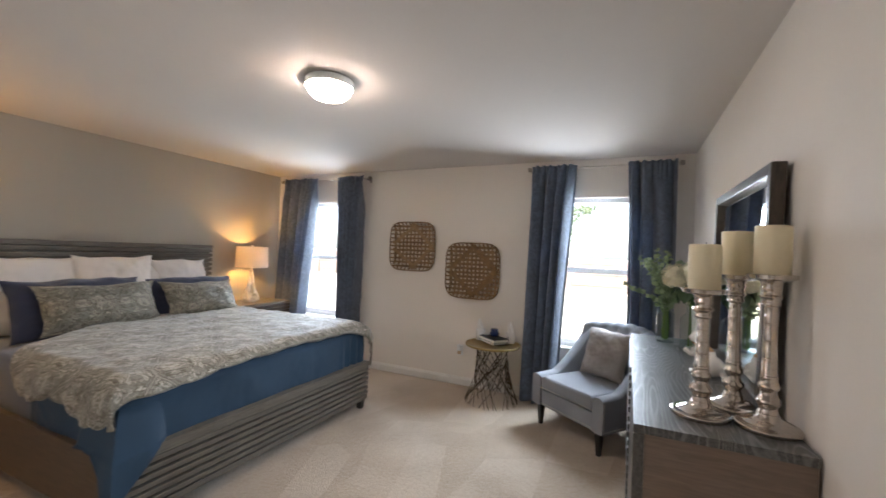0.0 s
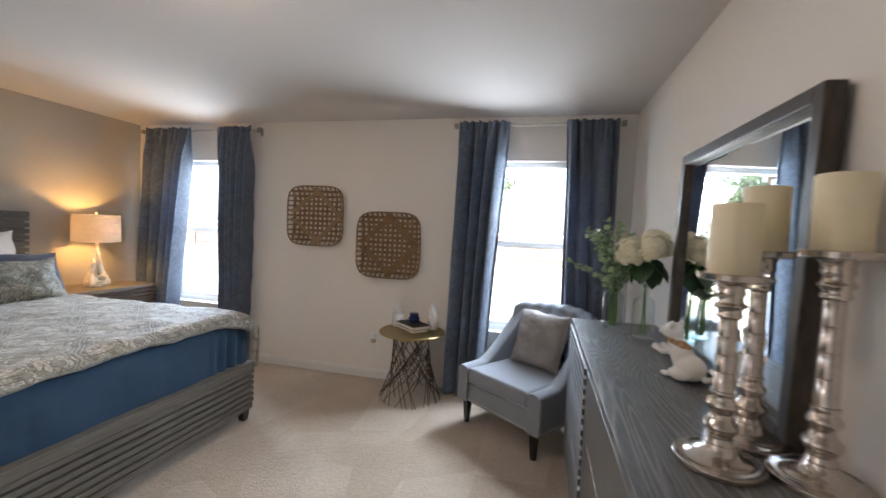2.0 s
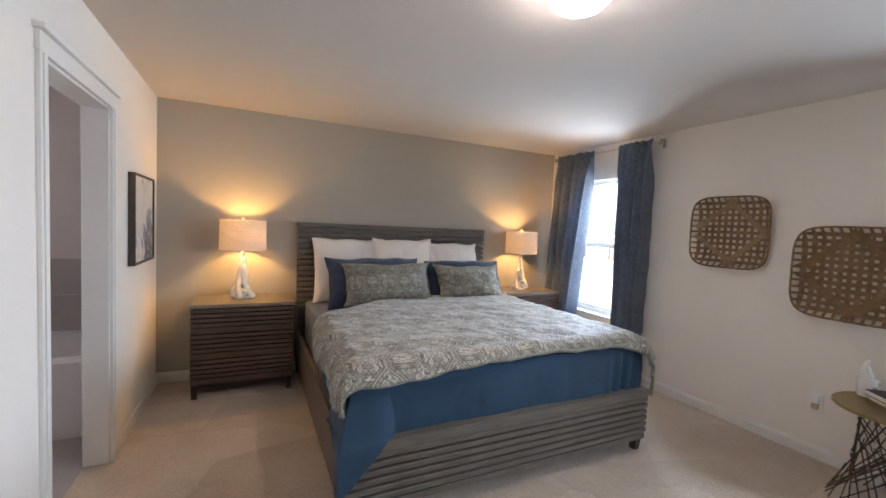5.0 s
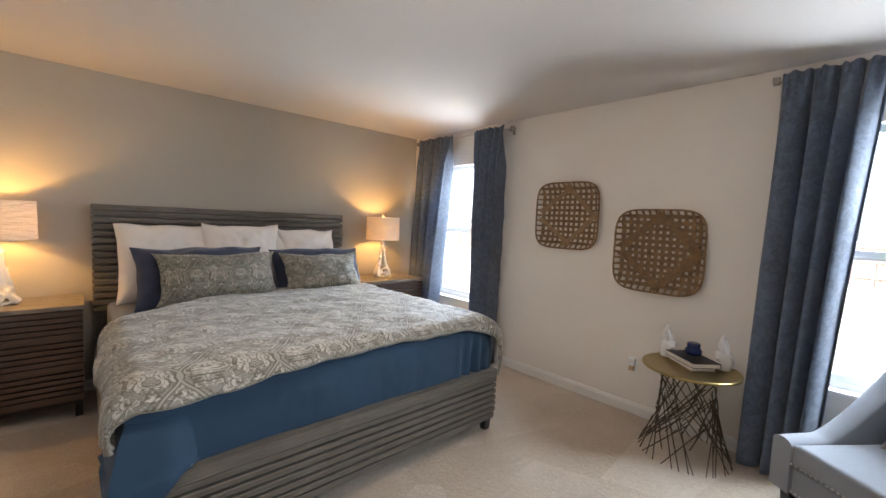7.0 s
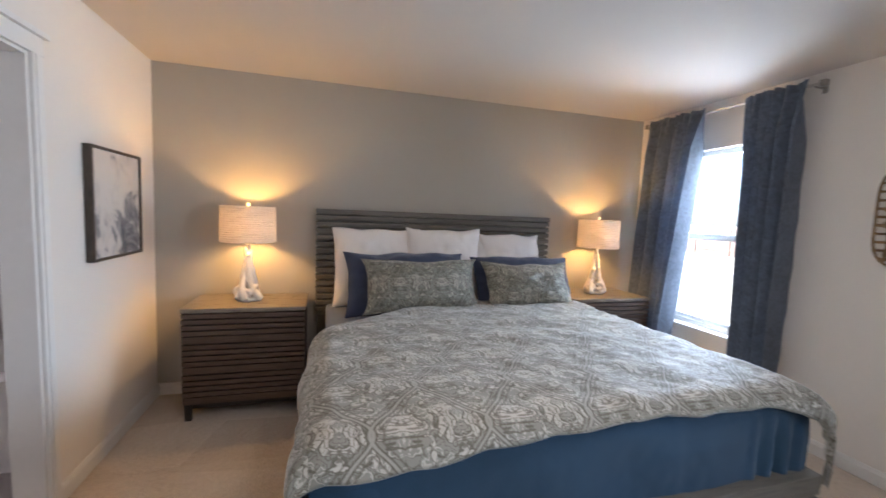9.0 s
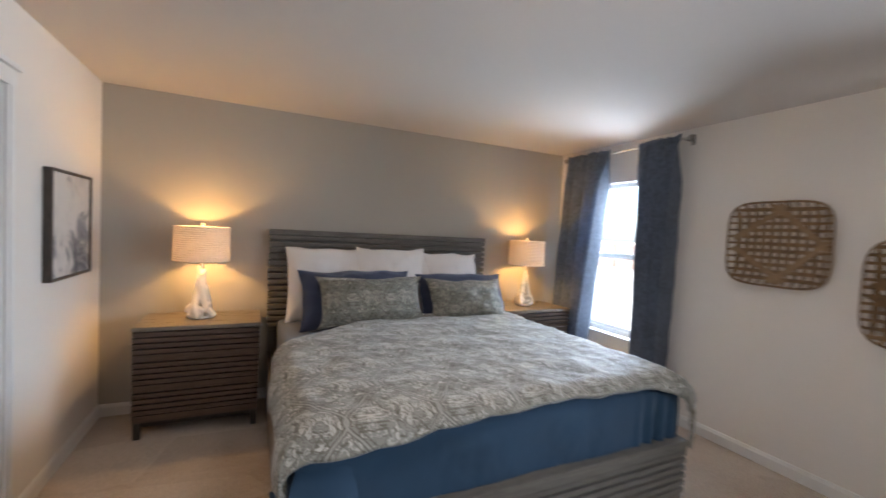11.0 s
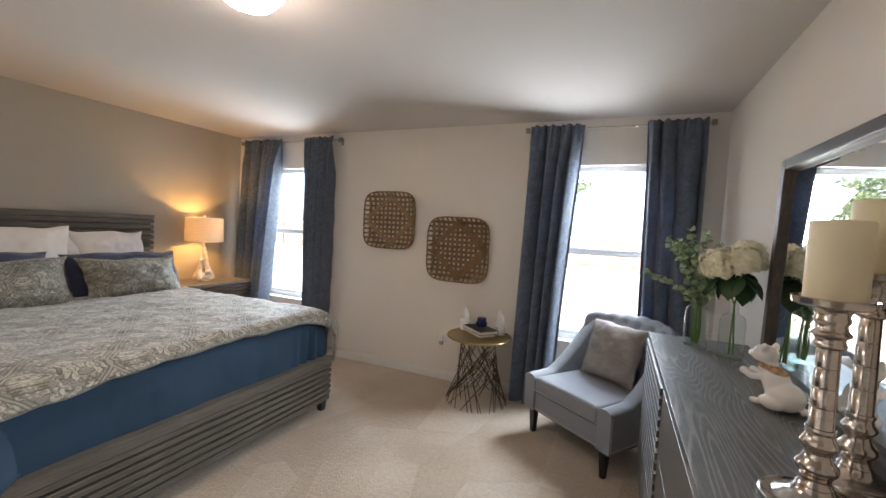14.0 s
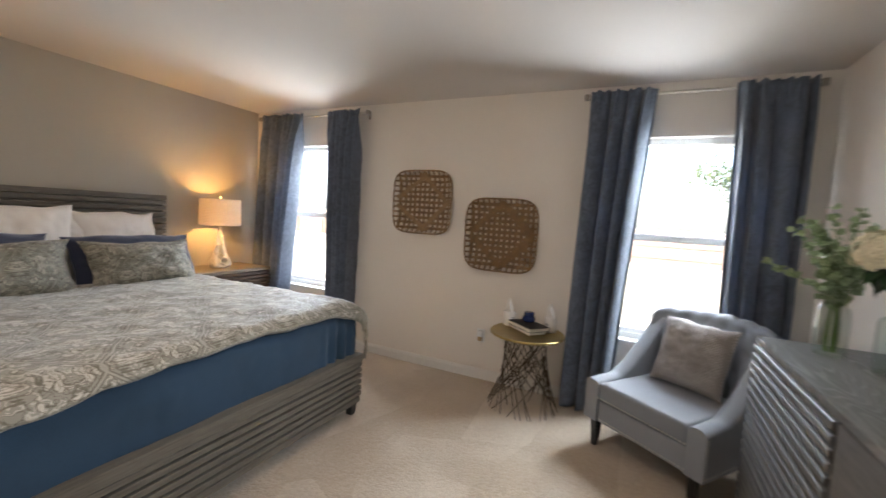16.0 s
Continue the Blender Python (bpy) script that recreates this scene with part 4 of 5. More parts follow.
# ---------------------------------------------------------------- wall baskets
def basket(cx, cz, half_w, half_h, count, diamond, label, seed, weave):
    """A woven split-wood tray hung with its open side to the room."""
    rnd = random.Random(seed)
    b = thing("wall_basket", pose(cx, YW - 0.006, cz), label, "wall basket", "woven wall baskets")

    def reach(c):
        return max(0.0, 1 - abs(c) ** 4.8) ** (1 / 4.8)

    def depth(r):
        return -0.006 - 0.055 * max(0.0, (r - 0.74) / 0.26) ** 1.6

    def strip(kind, c, wide, lift, material):
        ext = reach(c)
        if ext < 0.3:
            return
        n = 40

        def place(u, v):
            s = (u * 2 - 1) * ext
            q = c + (v - 0.5) * wide * (1.0 - 0.34 * min(1.0, max(0.0, (abs(s) - 0.72) / 0.08)))
            x, z = (s, q) if kind == "h" else (q, s)
            rr = (abs(x) ** 4.8 + abs(z) ** 4.8) ** (1 / 4.8)
            y = depth(min(rr, 1.0)) + lift * 0.0028 * math.sin(s * math.pi * count / 2 + (0 if kind == "h" else 1.57)) + 0.002 * wobble(s, c, seed, 3.0)
            return Vector((x * half_w, y, z * half_h + 0.003 * wobble(s, c, seed + 5, 2.0)))
        ob = part("strip", sheet(n, 1, place), material, b)
        thicken(ob, 0.0022, 0)

    step = 2.0 / (count + 1)
    for i in range(count):
        c = -1 + step * (i + 1)
        strip("h", c, step * rnd.uniform(*weave), 1, M["strip"])
        strip("v", c, step * rnd.uniform(*weave), -1, M["strip"])

    def diagonal(p, q, wide, material, lift):
        p, q = Vector(p), Vector(q)
        side = (q - p).normalized().orthogonal() * wide / 2

        def place(u, v):
            w = p.lerp(q, u) + side * (v * 2 - 1)
            r = (abs(w.x) ** 4.8 + abs(w.y) ** 4.8) ** (1 / 4.8)
            return Vector((w.x * half_w, depth(min(r, 1.0)) - lift, w.y * half_h))
        ob = part("diagonal_strip", sheet(20, 1, place), material, b)
        thicken(ob, 0.0022, 0)

    if diamond:
        for p, q in (((-0.92, 0.12), (0.12, 0.93)), ((-0.12, 0.93), (0.92, -0.12)), ((0.92, 0.12), (-0.12, -0.93)), ((0.12, -0.93), (-0.92, -0.12))):
            diagonal(p, q, 0.125, M["strip_light"], 0.007)
    else:
        for p, q in (((-0.90, 0.05), (0.05, 0.92)), ((-0.05, 0.92), (0.90, -0.05)), ((0.90, 0.05), (-0.05, -0.92)), ((0.05, -0.92), (-0.90, -0.05))):
            diagonal(p, q, 0.17, M["strip"], 0.0055)
    pts = []
    for k in range(73):
        a = math.tau * k / 72
        c, s = math.cos(a), math.sin(a)
        f = (abs(c) ** 4.8 + abs(s) ** 4.8) ** (-1 / 4.8)
        pts.append((half_w * c * f, -0.064 + 0.002 * wobble(c, s, seed, 3), half_h * s * f))
    part("rim", tube(pts, 0.0075, 7), M["strip"], b, "bound split-wood rim", smooth=True)


basket(-2.168, 1.512, 0.294, 0.280, 11, True, "smaller brown woven tobacco basket with a diamond", 5, (0.44, 0.52))
basket(-1.418, 1.268, 0.307, 0.299, 12, False, "larger brown woven tobacco basket, densely woven", 9, (0.54, 0.62))

# ---------------------------------------------------------------- framed picture
pic = thing("framed_picture", pose(-3.75, YB + 0.002, 1.413), "grey abstract ink canvas in a thin dark wood frame", "picture")
part("frame", boxes((-0.287, -0.272, 0.0, 0.04, -0.305, 0.305), (0.272, 0.287, 0.0, 0.04, -0.305, 0.305), (-0.272, 0.272, 0.0, 0.04, 0.29, 0.305), (-0.272, 0.272, 0.0, 0.04, -0.305, -0.29), bevel=0.002), M["frame_wood"], pic)
part("canvas", box(-0.271, 0.271, 0.004, 0.03, -0.289, 0.289, 0.002), M["art"], pic, "off-white canvas with grey ink blots")

# ---------------------------------------------------------------- dresser
DX0, DX1, DY0, DY1, DZ = 0.175, 0.632, 1.945, 3.725, 0.92
dr = thing("dresser", pose(DX0, DY0, 0), "cerused grey oak dresser with louvred and plain drawers", "dresser")
dw, dl = DX1 - DX0, DY1 - DY0
part("body", boxes((0.012, dw, 0.008, dl - 0.008, 0.10, DZ - 0.03), bevel=0.003), M["dresser_end"], dr, "brown oak carcass and end panel")
part("top", box(-0.022, dw, 0.0, dl, DZ - 0.028, DZ, 0.0008), M["dresser_top"], dr, "grey cerused oak top with cathedral grain")
part("plinth", boxes((0.05, dw - 0.02, 0.05, dl - 0.05, 0.0, 0.10)), M["leg_wood"], dr)
dh = (DZ - 0.03 - 0.105) / 3
sm = slat_mesh(0.026, 0.043, 0.86, M["dresser"])
sm.transform(Matrix.Rotation(math.pi, 4, "Z"))
for k in range(3):
    z = 0.105 + dh * k
    d1 = part("louvred_drawer", box(-0.004, 0.0115, 0.905, dl - 0.010, z, z + dh - 0.006, 0.002), M["dresser"], dr)
    for i in range(6):
        piece("slat", sm, d1, pose(-0.0042, dl - 0.010, z + 0.002 + 0.0425 * i))
    part("plain_drawer", box(-0.022, 0.0115, 0.010, 0.897, z, z + dh - 0.006, 0.0015), M["dresser"], dr)

# mirror standing on the dresser, leaning a little on the wall
mir = thing("mirror", pose(0.575, 2.765, DZ + 0.001, 0, 1.2, 0), "dark wood framed mirror on the dresser by the candlesticks", "mirror")
mw, mh, fw = 0.505, 0.912, 0.045
for y0, y1 in ((-mw, -mw + fw), (mw - fw, mw)):
    part("frame_side", boxes((-0.018, 0.030, y0, y1, 0.0, mh), bevel=0.005), M["frame_wood"], mir)
for z0, z1 in ((0.0, fw), (mh - fw, mh)):
    part("frame_rail", boxes((-0.018, 0.030, -mw + fw, mw - fw, z0, z1), bevel=0.005), M["frame_wood"], mir)
iw, z0, z1, bv = mw - fw, fw, mh - fw, 0.028
part("mirror_glass", box(0.004, 0.008, -iw + bv, iw - bv, z0 + bv, z1 - bv), M["mirror"], mir, "silvered glass")
bm = bmesh.new()
inner = [bm.verts.new((0.004, y, z)) for y, z in ((-iw + bv, z0 + bv), (iw - bv, z0 + bv), (iw - bv, z1 - bv), (-iw + bv, z1 - bv))]
outer = [bm.verts.new((0.008, y, z)) for y, z in ((-iw, z0), (iw, z0), (iw, z1), (-iw, z1))]
for k in range(4):
    bm.faces.new((inner[k], outer[k], outer[(k + 1) % 4], inner[(k + 1) % 4]))
part("bevel", bm, M["mirror"], mir, "bevelled mirror border")
part("backing", box(0.012, 0.027, -iw - 0.001, iw + 0.001, z0 - 0.001, z1 + 0.001), M["frame_wood"], mir)


# ---------------------------------------------------------------- candlesticks
def candlestick(x, y, plate_z, candle_h, label):
    h = plate_z - DZ - 0.001
    c = thing("candlestick", pose(x, y, DZ + 0.001), label, "candlestick", "silver candlesticks")
    part("base", lathe([(0.0, 0.0), (0.090, 0.0), (0.094, 0.006), (0.092, 0.014), (0.082, 0.019), (0.074, 0.017), (0.066, 0.022), (0.052, 0.030), (0.040, 0.034), (0.034, 0.042), (0.031, 0.052), (0.0, 0.054)], 40), M["silver"], c, smooth=True)
    k = h - 0.02
    part("knop", lathe([(0.0, 0.053), (0.031, 0.053), (0.025, 0.064), (0.026, 0.072), (0.030, 0.079), (0.0345, 0.085), (0.0358, 0.092), (0.0345, 0.099), (0.029, 0.105), (0.025, 0.111), (0.0225, 0.119), (0.0235, 0.127),
                        (0.0275, 0.132), (0.0305, 0.137), (0.0315, 0.142), (0.0305, 0.147), (0.027, 0.152), (0.0245, 0.157), (0.0235, 0.163), (0.0255, 0.167), (0.0262, 0.171), (0.025, 0.175), (0.0, 0.176)], 36), M["silver"], c, smooth=True)
    col = [(0.0, 0.175), (0.0225, 0.176)]
    for i in range(4):
        za, zb = 0.178 + (k - 0.262) * i / 4, 0.178 + (k - 0.262) * (i + 1) / 4
        r = 0.0220 - 0.0032 * (i + 0.5) / 4
        col += [(r + 0.0006, za + 0.001), (r, zb - 0.003), (r - 0.0012, zb - 0.0015), (r - 0.0004, zb)]
    part("stem", lathe(col + [(0.0, k - 0.084)], 28), M["silver"], c, "tapering column with fine turned rings", smooth=True)
    part("collar", lathe([(0.0, k - 0.085), (0.022, k - 0.085), (0.027, k - 0.081), (0.028, k - 0.077), (0.026, k - 0.073), (0.024, k - 0.068), (0.026, k - 0.062), (0.032, k - 0.058), (0.0335, k - 0.054), (0.031, k - 0.050), (0.027, k - 0.046), (0.025, k - 0.036), (0.029, k - 0.030), (0.030, k - 0.024), (0.027, k - 0.018), (0.030, k - 0.008), (0.038, k), (0.0, k)], 36), M["silver"], c, smooth=True)
    part("plate", lathe([(0.0, k), (0.055, k), (0.068, k + 0.005), (0.070, k + 0.017), (0.067, k + 0.019), (0.062, k + 0.008), (0.0, k + 0.008)], 36), M["silver"], c, smooth=True)
    cd = solo("candle", lathe([(0.0, 0.0), (0.049, 0.0), (0.0505, 0.002), (0.0505, candle_h - 0.004), (0.048, candle_h), (0.044, candle_h - 0.002), (0.010, candle_h - 0.005), (0.0, candle_h - 0.005)], 36), M["wax"],
              pose(x, y, plate_z - 0.0105), "thick cream pillar candle, unlit, on its silver stick", "candle", "pillar candles", smooth=True)
    part("wick", tube([(0, 0, candle_h - 0.006), (0.001, 0, candle_h + 0.003), (0.004, 0.001, candle_h + 0.008)], 0.0012, 5), M["text"], cd)


candlestick(0.367, 2.146, 1.368, 0.166, "shorter tarnished silver baluster candlestick on the dresser")
candlestick(0.490, 2.293, 1.420, 0.170, "silver baluster candlestick before the mirror")
candlestick(0.553, 2.124, 1.430, 0.170, "tall silver baluster candlestick close to the wall")

# ---------------------------------------------------------------- vases
def vase(x, y, h, r, label):
    v = thing("vase", pose(x, y, DZ + 0.001), label, "vase", "glass vases")
    p = [(0.0, 0.0), (r * 0.94, 0.0), (r, 0.008), (r, h * 0.64), (r * 0.88, h * 0.72), (r * 0.46, h * 0.78), (r * 0.38, h * 0.82), (r * 0.38, h * 0.97), (r * 0.48, h * 0.985), (r * 0.46, h), (r * 0.38, h)]
    part("bottle", lathe(p, 32), M["glass"], v, "clear glass bottle", smooth=True)


vase(0.357, 3.545, 0.275, 0.055, "clear glass bottle vase holding eucalyptus stems")
vase(0.477, 3.375, 0.275, 0.053, "clear glass bottle vase holding cream hydrangeas")


def leaf_mesh(name, ln, wd, material, curl=0.2):
    def place(u, v):
        w = wd * math.sin(math.pi * min(1, u * 0.97 + 0.03)) ** 0.8 * (v * 2 - 1)
        return Vector((w, ln * u, -curl * ln * u * u + 0.25 * abs(w)))
    return to_mesh(name, sheet(6, 4, place), material, True)


def eucalyptus(x, y):
    rnd = random.Random(21)
    p = thing("eucalyptus_bunch", pose(x, y, DZ + 0.016), "bunch of round-leaved green eucalyptus in a vase", "foliage")
    small, large = leaf_mesh("leaf", 0.030, 0.0165, M["leaf"]), leaf_mesh("leaf", 0.040, 0.022, M["leaf"])
    for k in range(18):
        a = math.tau * k / 18 + rnd.uniform(-0.3, 0.3)
        spread, top = rnd.uniform(0.06, 0.21), rnd.uniform(0.40, 0.60)
        if k == 3:
            a, spread, top = 3.3, 0.26, 0.41
        pts = []
        for i in range(9):
            f = i / 8
            g = max(0.0, (f - 0.42) / 0.58)
            pts.append((0.012 * math.cos(a + 2.5) * (1 - f) * 2 * min(1, f * 4 + 0.6) + spread * g ** 1.3 * math.cos(a), 0.012 * math.sin(a + 2.5) * (1 - f) * 2 + spread * g ** 1.3 * math.sin(a), top * f - 0.06 * (g ** 2) * (spread > 0.2)))
        part("stem", tube(pts, 0.0026, 5, taper=0.0012), M["stem"], p)
        for i in range(27):
            f = 0.50 + 0.50 * i / 26
            q = f * 8
            j = min(7, int(q))
            at_ = Vector(pts[j]).lerp(Vector(pts[j + 1]), q - j)
            yaw = math.degrees(a) + i * 137.5
            piece("leaf", small if i > 8 or rnd.random() < 0.4 else large, p, Matrix.Translation(at_) @ pose(0, 0, 0, 0, 0, yaw) @ pose(0, 0, 0, rnd.uniform(-60, 75), rnd.uniform(-65, 65)))


eucalyptus(0.357, 3.545)


def hydrangea(x, y):
    rnd = random.Random(4)
    p = thing("hydrangea_bunch", pose(x, y, DZ + 0.016), "cream hydrangea heads with dark green leaves in a vase", "flowers")
    big = leaf_mesh("leaf", 0.135, 0.055, M["dark_leaf"], 0.30)
    heads = ((-0.085, -0.02, 0.425, 0.072), (0.045, 0.03, 0.465, 0.076), (0.01, -0.07, 0.45, 0.066))
    for hx, hy, hz, hr in heads:
        part("stem", tube([(hx * -0.15, hy * -0.15, 0.0), (0.0, 0.0, 0.24), (hx * 0.45, hy * 0.45, 0.34), (hx, hy, hz)], 0.004, 6), M["stem"], p, smooth=True)
        bm = bmesh.new()
        for k in range(110):
            zc = 1 - 1.75 * (k + 0.5) / 110
            a = k * 2.399963
            rr = math.sqrt(max(0, 1 - zc * zc))
            nrm = Vector((rr * math.cos(a), rr * math.sin(a), zc))
            c = Vector((hx, hy, hz)) + nrm * hr * (rnd.uniform(0.78, 1.10) + 0.42 * wobble(nrm.x, nrm.y, nrm.z + hx * 9, 2.2))
            s1 = nrm.orthogonal().normalized()
            s2 = nrm.cross(s1)
            tw = rnd.uniform(0, 1.5)
            for q in range(4):
                b0 = tw + q * math.pi / 2
                d1 = s1 * math.cos(b0) + s2 * math.sin(b0)
                d2 = s1 * math.cos(b0 + 1.57) + s2 * math.sin(b0 + 1.57)
                sz = hr * 0.245
                vs = [bm.verts.new(c), bm.verts.new(c + (d1 + d2 * 0.75) * sz * 0.75 + nrm * 0.002), bm.verts.new(c + d1 * sz * 1.25 - nrm * 0.002), bm.verts.new(c + (d1 - d2 * 0.75) * sz * 0.75 + nrm * 0.002)]
                bm.faces.new(vs)
        bmesh.ops.create_icosphere(bm, subdivisions=2, radius=hr * 0.82, matrix=Matrix.Translation((hx, hy, hz)))
        part("bloom", bm, M["petal"], p, "cream mophead of small petals")
    for az, tilt, z in ((150, -62, 0.385), (200, -75, 0.375), (235, -50, 0.38), (20, -60, 0.385), (95, -48, 0.40), (280, -70, 0.385), (320, -55, 0.40), (60, -70, 0.38)):
        piece("leaf", big, p, pose(0, 0, z, 0, 0, az) @ pose(0, 0.012, 0, tilt + 20))


hydrangea(0.477, 3.375)

# ---------------------------------------------------------------- dog figurine
def figurine():
    bm = bmesh.new()

    def blob(x, y, z, r, sx=1.0, sy=1.0, sz=1.0, rx=0.0):
        bmesh.ops.create_icosphere(bm, subdivisions=3, radius=r, matrix=pose(x, y, z, rx) @ Matrix.Diagonal((sx, sy, sz, 1)))
    # local +y is the way that the dog faces
    blob(0, -0.035, 0.050, 0.052, 0.95, 1.1, 0.95)
    blob(0, -0.005, 0.085, 0.043, 0.95, 0.95, 1.35, -18)
    blob(0, 0.025, 0.128, 0.030, 1.0, 1.0, 1.2)
    blob(0, 0.040, 0.166, 0.038, 1.0, 1.05, 0.95)
    blob(0, 0.074, 0.160, 0.019, 1.0, 1.2, 0.85)
    for s in (-1, 1):
        blob(s * 0.026, 0.026, 0.196, 0.014, 1.0, 0.7, 1.2)
        blob(s * 0.038, -0.02, 0.026, 0.028, 0.8, 1.5, 0.85)
        blob(s * 0.036, 0.032, 0.012, 0.014, 1.0, 1.6, 0.8)
        tube([(s * 0.022, 0.03, 0.095), (s * 0.024, 0.062, 0.085), (s * 0.022, 0.088, 0.094)], 0.0125, 8, bm)
        blob(s * 0.022, 0.092, 0.096, 0.0145)
    tube([(0, -0.085, 0.02), (0.01, -0.115, 0.03), (0.012, -0.118, 0.055), (0.004, -0.10, 0.062)], 0.012, 8, bm, 0.009)
    ob = solo("dog_figurine", bm, M["dog"], pose(0.472, 2.76, DZ + 0.0015, 0, 0, 38), "white glazed ceramic begging dog with a tan collar", "figurine", smooth=True)
    rm = ob.modifiers.new("union", "REMESH")
    rm.mode, rm.voxel_size, rm.use_smooth_shade = "VOXEL", 0.004, True
    sm = ob.modifiers.new("soften", "SMOOTH")
    sm.iterations = 4


figurine()

# ---------------------------------------------------------------- armchair
def armchair():
    ch = thing("armchair", pose(-0.305, 3.835, 0, 0, 0, -36.9), "grey-blue linen slope-arm chair with nailheads and a tufted back", "armchair")
    hw, dp = 0.355, 0.66
    for s in (-1, 1):
        for y, sp in ((0.035, 0.0), (dp - 0.06, 0.03)):
            part("leg", lathe([(0.0, 0.0), (0.020, 0.0), (0.034, 0.175), (0.0, 0.175)], 4, m=pose(s * (hw - 0.045), y, 0.001, 0, 0, 45)), M["black_wood"], ch, "black tapered leg")
    part("seat_base", box(-hw + 0.078, hw - 0.078, 0.0, dp - 0.06, 0.175, 0.315, 0.018, 3), M["chair"], ch, smooth=True)

    bm = box(-hw + 0.08, hw - 0.08, -0.012, 0.56, 0.318, 0.430, 0.028, 4)
    part("seat_cushion", bm, M["chair"], ch, smooth=True)

    # back: curved and button-tufted, a little reclined
    def back(u, v):
        a = u * 2 - 1
        x = a * (hw - 0.012)
        z = 0.30 + (0.585 - 0.03 * a * a) * v
        cell_u, cell_v = u * 6, (v - 0.30) * 5.2
        row = math.floor(cell_v + 0.5)
        cu = cell_u - (0.5 if row % 2 else 0.0)
        d = math.hypot(cu - round(cu), (cell_v - row) * 0.9)
        tuft = (0.026 * (1 - math.exp(-(d / 0.26) ** 2)) if v > 0.25 else 0.018)
        wing = 0.10 * abs(a) ** 3.2
        y = 0.585 + 0.10 * v - tuft - wing - 0.02 * math.sin(math.pi * min(1.0, v * 1.02)) * (1 - a * a)
        if v > 0.94:
            y += 0.05 * ((v - 0.94) / 0.06) ** 2
        z += 0.011 * v ** 6 * abs(math.sin(math.pi * 6 * u))
        return Vector((x, y, z))
    bk = part("backrest", sheet(84, 48, back), M["chair"], ch, "button-tufted backrest", smooth=True)
    thicken(bk, 0.075, -1)

    for s in (-1, 1):
        # side panel with an S-shaped top from the back down to the front post
        def top_at(y):
            f = min(1.0, max(0.0, y / 0.60))
            return 0.438 + 0.03 * f + 0.335 * max(0.0, (f - 0.30) / 0.70) ** 1.35

        def side(u, v):
            y = -0.012 + 0.632 * u
            t = v * 4
            lo, hi = 0.178, top_at(y)
            inn, out = hw - 0.078, hw + 0.020
            if t < 1:
                p = (inn, lo + (hi - 0.03 - lo) * t)
            elif t < 3:
                a = math.pi * (t - 1) / 2
                mid = (inn + out) / 2
                p = (mid - (out - inn) / 2 * math.cos(a), hi - 0.03 + 0.03 * math.sin(a))
            else:
                p = (out, hi - 0.03 + (lo - hi + 0.03) * (t - 3))
            return Vector((s * p[0], y, p[1]))
        bm = sheet(30, 40, side)
        bmesh.ops.remove_doubles(bm, verts=bm.verts[:], dist=0.0004)
        for yy in (-0.012, 0.62):
            loop = sorted((q for q in bm.verts if abs(q.co.y - yy) < 1e-4), key=lambda q: math.atan2(q.co.z - 0.30, s * q.co.x - hw + 0.029))
            bm.faces.new(loop)
        bmesh.ops.recalc_face_normals(bm, faces=bm.faces[:])
        part("arm", bm, M["chair"], ch, smooth=True)
    nails = bmesh.new()
    def nail(x, y, z, rx, rz):
        lathe([(0.0060, 0.0), (0.0050, 0.0030), (0.0, 0.0044)], 8, into=nails, m=pose(x, y, z, 0, 0, rz) @ pose(0, 0, 0, rx))
    for i in range(24):
        nail(-hw + 0.085 + (2 * hw - 0.17) * i / 23, 0.0005, 0.195, 90, 0)
        nail(-hw + 0.085 + (2 * hw - 0.17) * i / 23, -0.0115, 0.332, 90, 0)
    for s in (-1, 1):
        for i in range(36):
            nail(s * (hw + 0.0195), 0.0 + 0.60 * i / 35, 0.195, 90, 90 * s)
        for i in range(14):
            nail(s * (hw + 0.0195), 0.0, 0.20 + 0.015 * i, 90, 90 * s)
    tagged(part("nailhead_trim", nails, M["brass_nail"], ch, "rows of small nickel nailheads", smooth=True), kind="stuff")
    return ch


armchair()
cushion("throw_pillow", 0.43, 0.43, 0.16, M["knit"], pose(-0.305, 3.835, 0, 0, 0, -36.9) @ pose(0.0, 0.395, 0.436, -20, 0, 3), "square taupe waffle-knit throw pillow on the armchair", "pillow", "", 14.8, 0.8)

